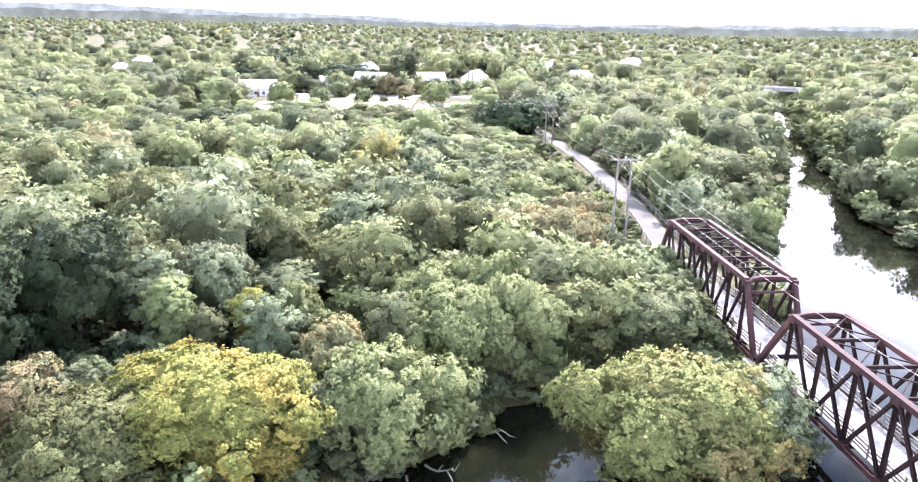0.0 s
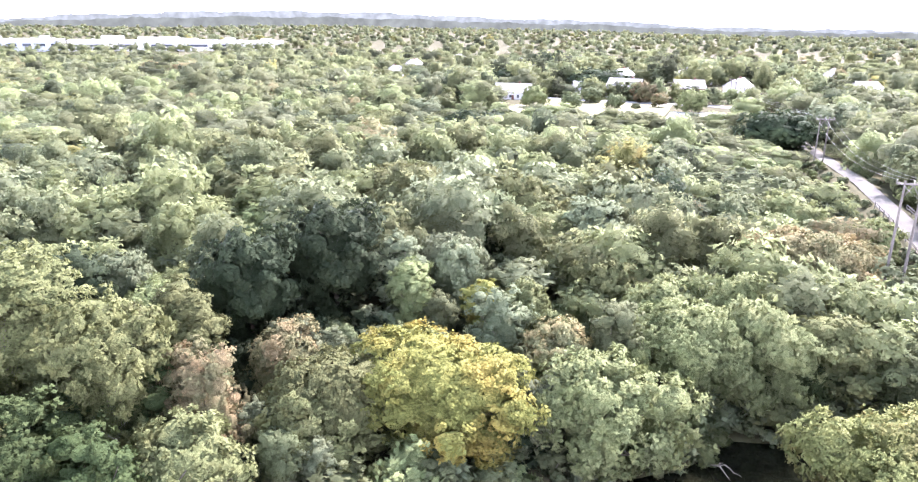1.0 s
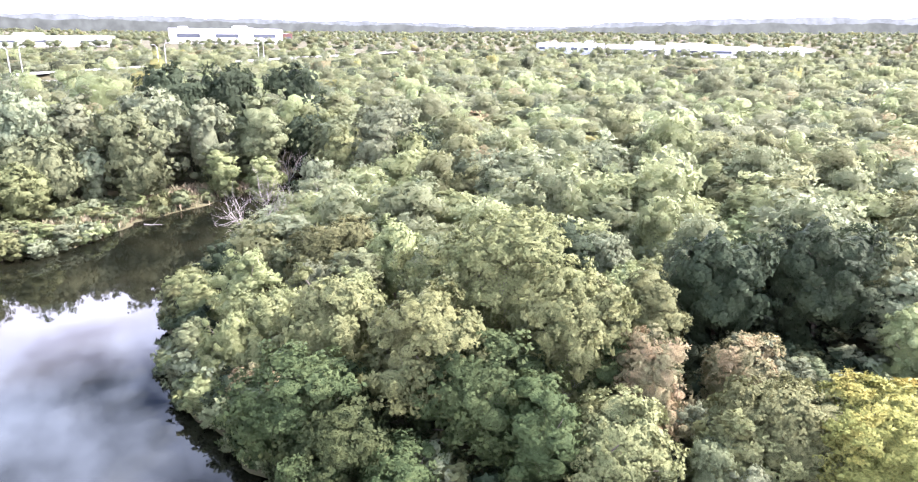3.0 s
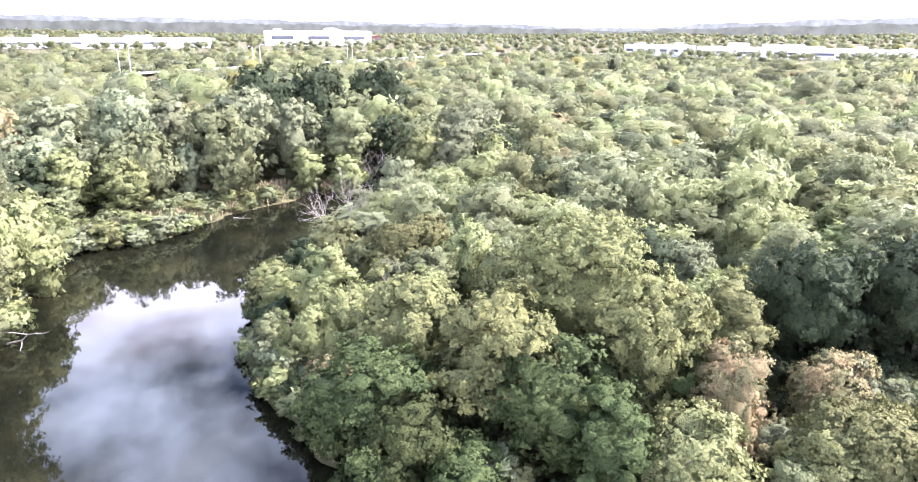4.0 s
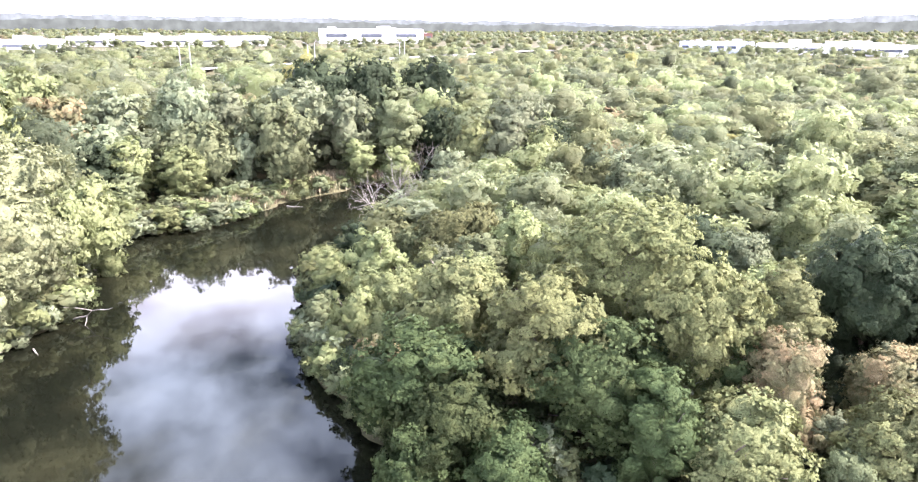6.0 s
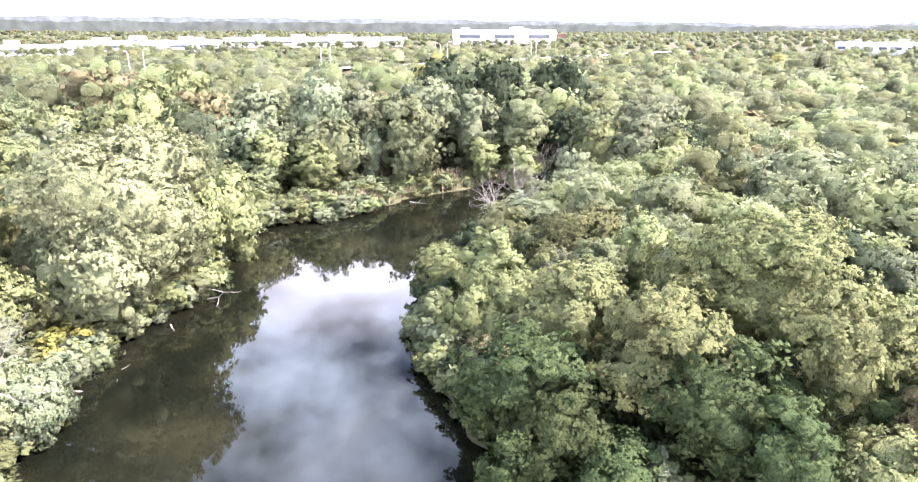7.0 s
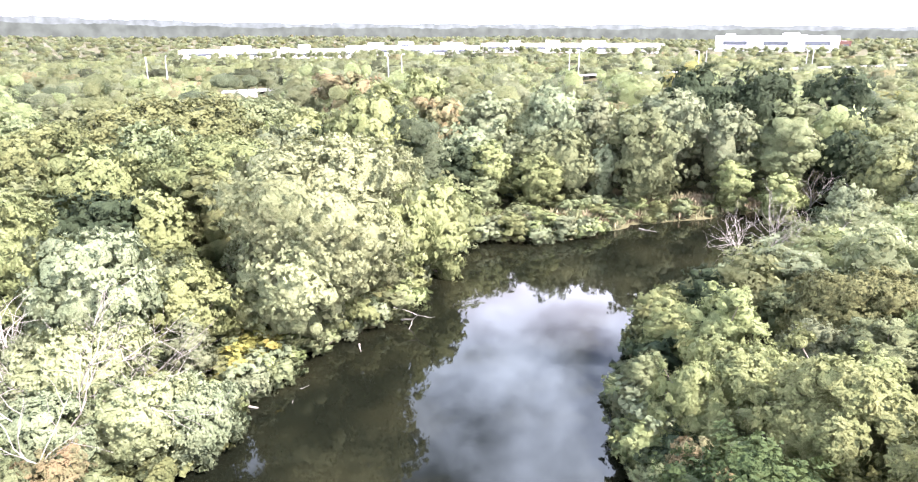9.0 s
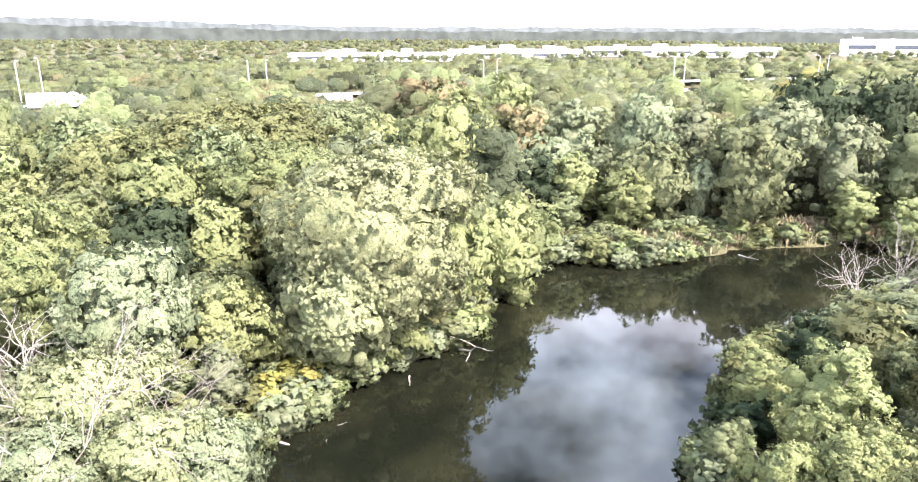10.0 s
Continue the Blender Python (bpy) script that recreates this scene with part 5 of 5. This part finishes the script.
for kind, spots in SCRUB.items():
    pats = [crown_np(np.random.default_rng(90 + v), kind, 460, 8, 0.0, cut=1)[0] for v in range(4)]
    pieces = []
    for k, (x, y, z, s, h) in enumerate(spots):
        v, f, nn = pats[k % 4]
        c, n = math.cos(k * 2.4), math.sin(k * 2.4)
        pieces.append((np.stack([(v[:, 0] * c - v[:, 1] * n) * s + x, (v[:, 0] * n + v[:, 1] * c) * s + y, v[:, 2] * h + z], 1), f,
                       np.stack([nn[:, 0] * c - nn[:, 1] * n, nn[:, 0] * n + nn[:, 1] * c, nn[:, 2]], 1)))
    v, f, nn = joined(pieces)
    tagged(new("riverside_scrub", mesh_np("riverside_scrub", v, f, LEAVES[kind], nn)), "low tangled green scrub on banks and trail edges", "scrub", kind="stuff")
for x, y, r in ((-67.5, -29.8, 2.2), (-64.5, -30.3, 1.8), (-70.5, -30.5, 2.4)):
    bush("yellow", x, y, 3.6, r)


def sedge(spots, high):
    """Standing blades, too many to count."""
    at = np.array(spots)
    n = len(at)
    at = np.column_stack([at, ground(at[:, 0], at[:, 1])])
    h = high * rng.uniform(0.6, 1.3, n)
    a = rng.uniform(0, 2 * math.pi, n)
    side = np.stack([np.cos(a), np.sin(a), 0 * a], 1) * (0.16 * h)[:, None]
    lean = np.column_stack([rng.normal(scale=0.25, size=(n, 2)) * h[:, None], h])
    v = np.stack([at - side * 0.5, at + side * 0.5, at + lean * 0.7 + side, at + lean], 1).reshape(-1, 3)
    tagged(new("sedge", mesh_np("sedge", v, np.arange(4 * n).reshape(n, 4), REEDS)), "tawny and pinkish sedge on the low far bank", "sedge", kind="stuff")


spots = []
for x, y in along(SOUTH_SHORE[17:23], 0.25):
    for k in range(20):
        px, py = x - rng.uniform(0, 9), y - rng.uniform(-1, 5)
        if 0.2 < shore(px, py)[0] < 9:
            spots.append((px, py))
sedge(spots, 1.3)
for k in range(46):
    x, y = rng.uniform(-165, -119), rng.uniform(-30, 48)
    if 5 < shore(x, y)[0] < 17 and not (6 < y < 42 and shore(x, y)[0] < 11):
        big = rng.uniform(1.6, 2.8)
        bush(["mid", "dark", "light", "grey"][rng.integers(4)], x, y, big * rng.uniform(1.2, 1.8), big)


# ---- bare and fallen wood ----
def branch_np(r, p, d, length, radius, depth, out):
    pts, rad = [p], [radius]
    for k in range(4):
        d = unit(d + r.normal(scale=0.17, size=3) + np.array([0, 0, 0.04]))
        p = p + d * length / 4
        pts.append(p)
        rad.append(radius * (1 - 0.19 * (k + 1)))
        if depth and k > 0:
            for j in range(2 if depth > 1 else 1):
                e = unit(d + r.normal(scale=0.62, size=3))
                branch_np(r, p, e, length * r.uniform(0.45, 0.7), radius * 0.5, depth - 1, out)
    out.append(tube_np(pts, rad, 5))


def bare_tree(x, y, high, limbs, spread, seed, label, thick=0.16):
    ob = new("dead_tree")
    z = float(ground(x, y)[0])
    ob.matrix_basis = pose(x, y, z, 0, 0, 0)
    tagged(ob, label, "tree")
    r = np.random.default_rng(seed)
    o = new("trunk", mesh_np("trunk", *tube_np([(0, 0, -0.8), (0.1, 0, high * 0.2), (0.15, 0.1, high * 0.45)], [thick * 1.7, thick * 1.3, thick], 7), DEADWOOD))
    o.parent = ob
    for k in range(limbs):
        a = 2 * math.pi * k / limbs + r.uniform(-0.4, 0.4)
        out = []
        h = high * (0.2 + 0.25 * k / limbs)
        branch_np(r, np.array([0.1, 0.05, h]), unit(np.array([math.cos(a) * spread, math.sin(a) * spread, 1.0])), (high - h) * 0.95, thick * 0.75, 2, out)
        o = new("limb", mesh_np("limb", *joined(out), DEADWOOD))
        o.parent = ob
    return ob


for x, y, high, limbs, spread, seed, thick in ((-99.0, 20.5, 8.0, 5, 0.55, 3, 0.1), (-101.5, 24.0, 8.5, 4, 0.5, 5, 0.08), (-103.5, 27.5, 8.0, 4, 0.5, 6, 0.07)):
    bare_tree(x, y, high, limbs, spread, seed, "bleached dead tree standing at the tip of the point", thick)
for x, y, high, limbs, seed, thick in ((-46.5, -33.5, 10.5, 7, 8, 0.1), (-50.5, -38.0, 11.0, 8, 9, 0.12), (-53.5, -41.0, 9.5, 6, 14, 0.09), (-49.5, -43.5, 7.0, 6, 15, 0.08), (-55.0, -34.5, 8.0, 6, 16, 0.06)):
    bare_tree(x, y, high, limbs, 1.3, seed, "bleached bare tree with wide white limbs among leaves", thick)
bare_tree(-39.5, 31.5, 6.5, 5, 1.2, 21, "grey dead undergrowth tree below the broad crowns", 0.06)
bare_tree(-152.0, 41.0, 8.0, 4, 0.8, 11, "leaning bare dead tree at the bend", 0.12)


def log(x, y, turn, length, seed):
    ob = new("fallen_branch")
    tagged(ob, "bleached fallen branch lying in the shallows", "driftwood")
    ob.matrix_basis = pose(x, y, 0.1, 0, 0, turn)
    r = np.random.default_rng(seed)
    out = []
    branch_np(r, np.array([0.0, 0, 0]), np.array([1.0, 0, 0.08]), length, 0.13, 1, out)
    o = new("stem", mesh_np("stem", *joined(out), DEADWOOD))
    o.parent = ob


for k, (x, y, turn, length) in enumerate(((-84, -19.5, 40, 4.5), (-66.5, -27.5, 70, 3.5), (-62, -27.2, 110, 3.0), (-76.5, -22, 20, 1.8), (-131, 8.8, 60, 3.0), (-6, 47.5, -60, 5.0), (-2.5, 50, -30, 4.5), (-4, 48.5, -90, 4.0), (2, 55.5, -40, 3.0))):
    log(x, y, turn, length, 20 + k)


# ---- lamps along the highway ----
def road_lamp(x, y, high, turn):
    ob = new("street_lamp")
    z = float(ground(x, y)[0])
    ob.matrix_basis = pose(x, y, z, 0, 0, turn)
    tagged(ob, "tall pale galvanised highway lamp with a curved arm", "street lamp", "lamps along the highway")
    o = new("pole", mesh_np("pole", *tube_np([(0, 0, -0.5), (0, 0, high)], [0.2, 0.13], 8), GALV))
    o.parent = ob
    arc = [(2.6 * (1 - math.cos(t)), 0, high + 1.6 * math.sin(t)) for t in np.linspace(0, 1.7, 7)]
    o = new("arm", mesh_np("arm", *tube_np(arc, [0.1] * 7, 6), GALV))
    o.parent = ob
    part("lamp_head", bar((arc[-1][0], 0, arc[-1][2]), (arc[-1][0] + 1.2, 0, arc[-1][2] - 0.1), 0.4, 0.25), GALV, ob)


for t, high in ((0.06, 19), (0.2, 17), (0.34, 15), (0.47, 14), (0.58, 14), (0.68, 14), (0.78, 14)):
    i = t * (len(HIGHWAY) - 1)
    a = HIGHWAY[int(i)] + (HIGHWAY[int(i) + 1] - HIGHWAY[int(i)]) * (i % 1)
    road_lamp(a[0] + 7, a[1] + 7, high, 40)
    road_lamp(a[0] + 12, a[1] + 2, high * 0.95, 220)


# ---- concrete wall beside the highway ----
def highway_wall(x, y, turn, length, high):
    ob = new("noise_barrier")
    ob.matrix_basis = pose(x, y, float(ground(x, y)[0]), 0, 0, turn)
    tagged(ob, "pale concrete panel wall beside the highway", "wall", "walls along the highway")
    n = int(length / 4)
    for k in range(n + 1):
        part("post", bar((-length / 2 + 4 * k, 0, -0.8), (-length / 2 + 4 * k, 0, high + 0.15), 0.35, 0.35), STONE, ob)
    for k in range(n):
        part("panel", bar((-length / 2 + 4 * k + 0.19, 0, high / 2 - 0.2), (-length / 2 + 4 * k + 3.81, 0, high / 2 - 0.2), 0.16, high + 0.2), WHITEWALL, ob)


highway_wall(-211, -231, 131, 20, 4.5)
highway_wall(-279, -150, 139, 12, 3.0)
highway_wall(-409, -16, 135, 32, 3.0)
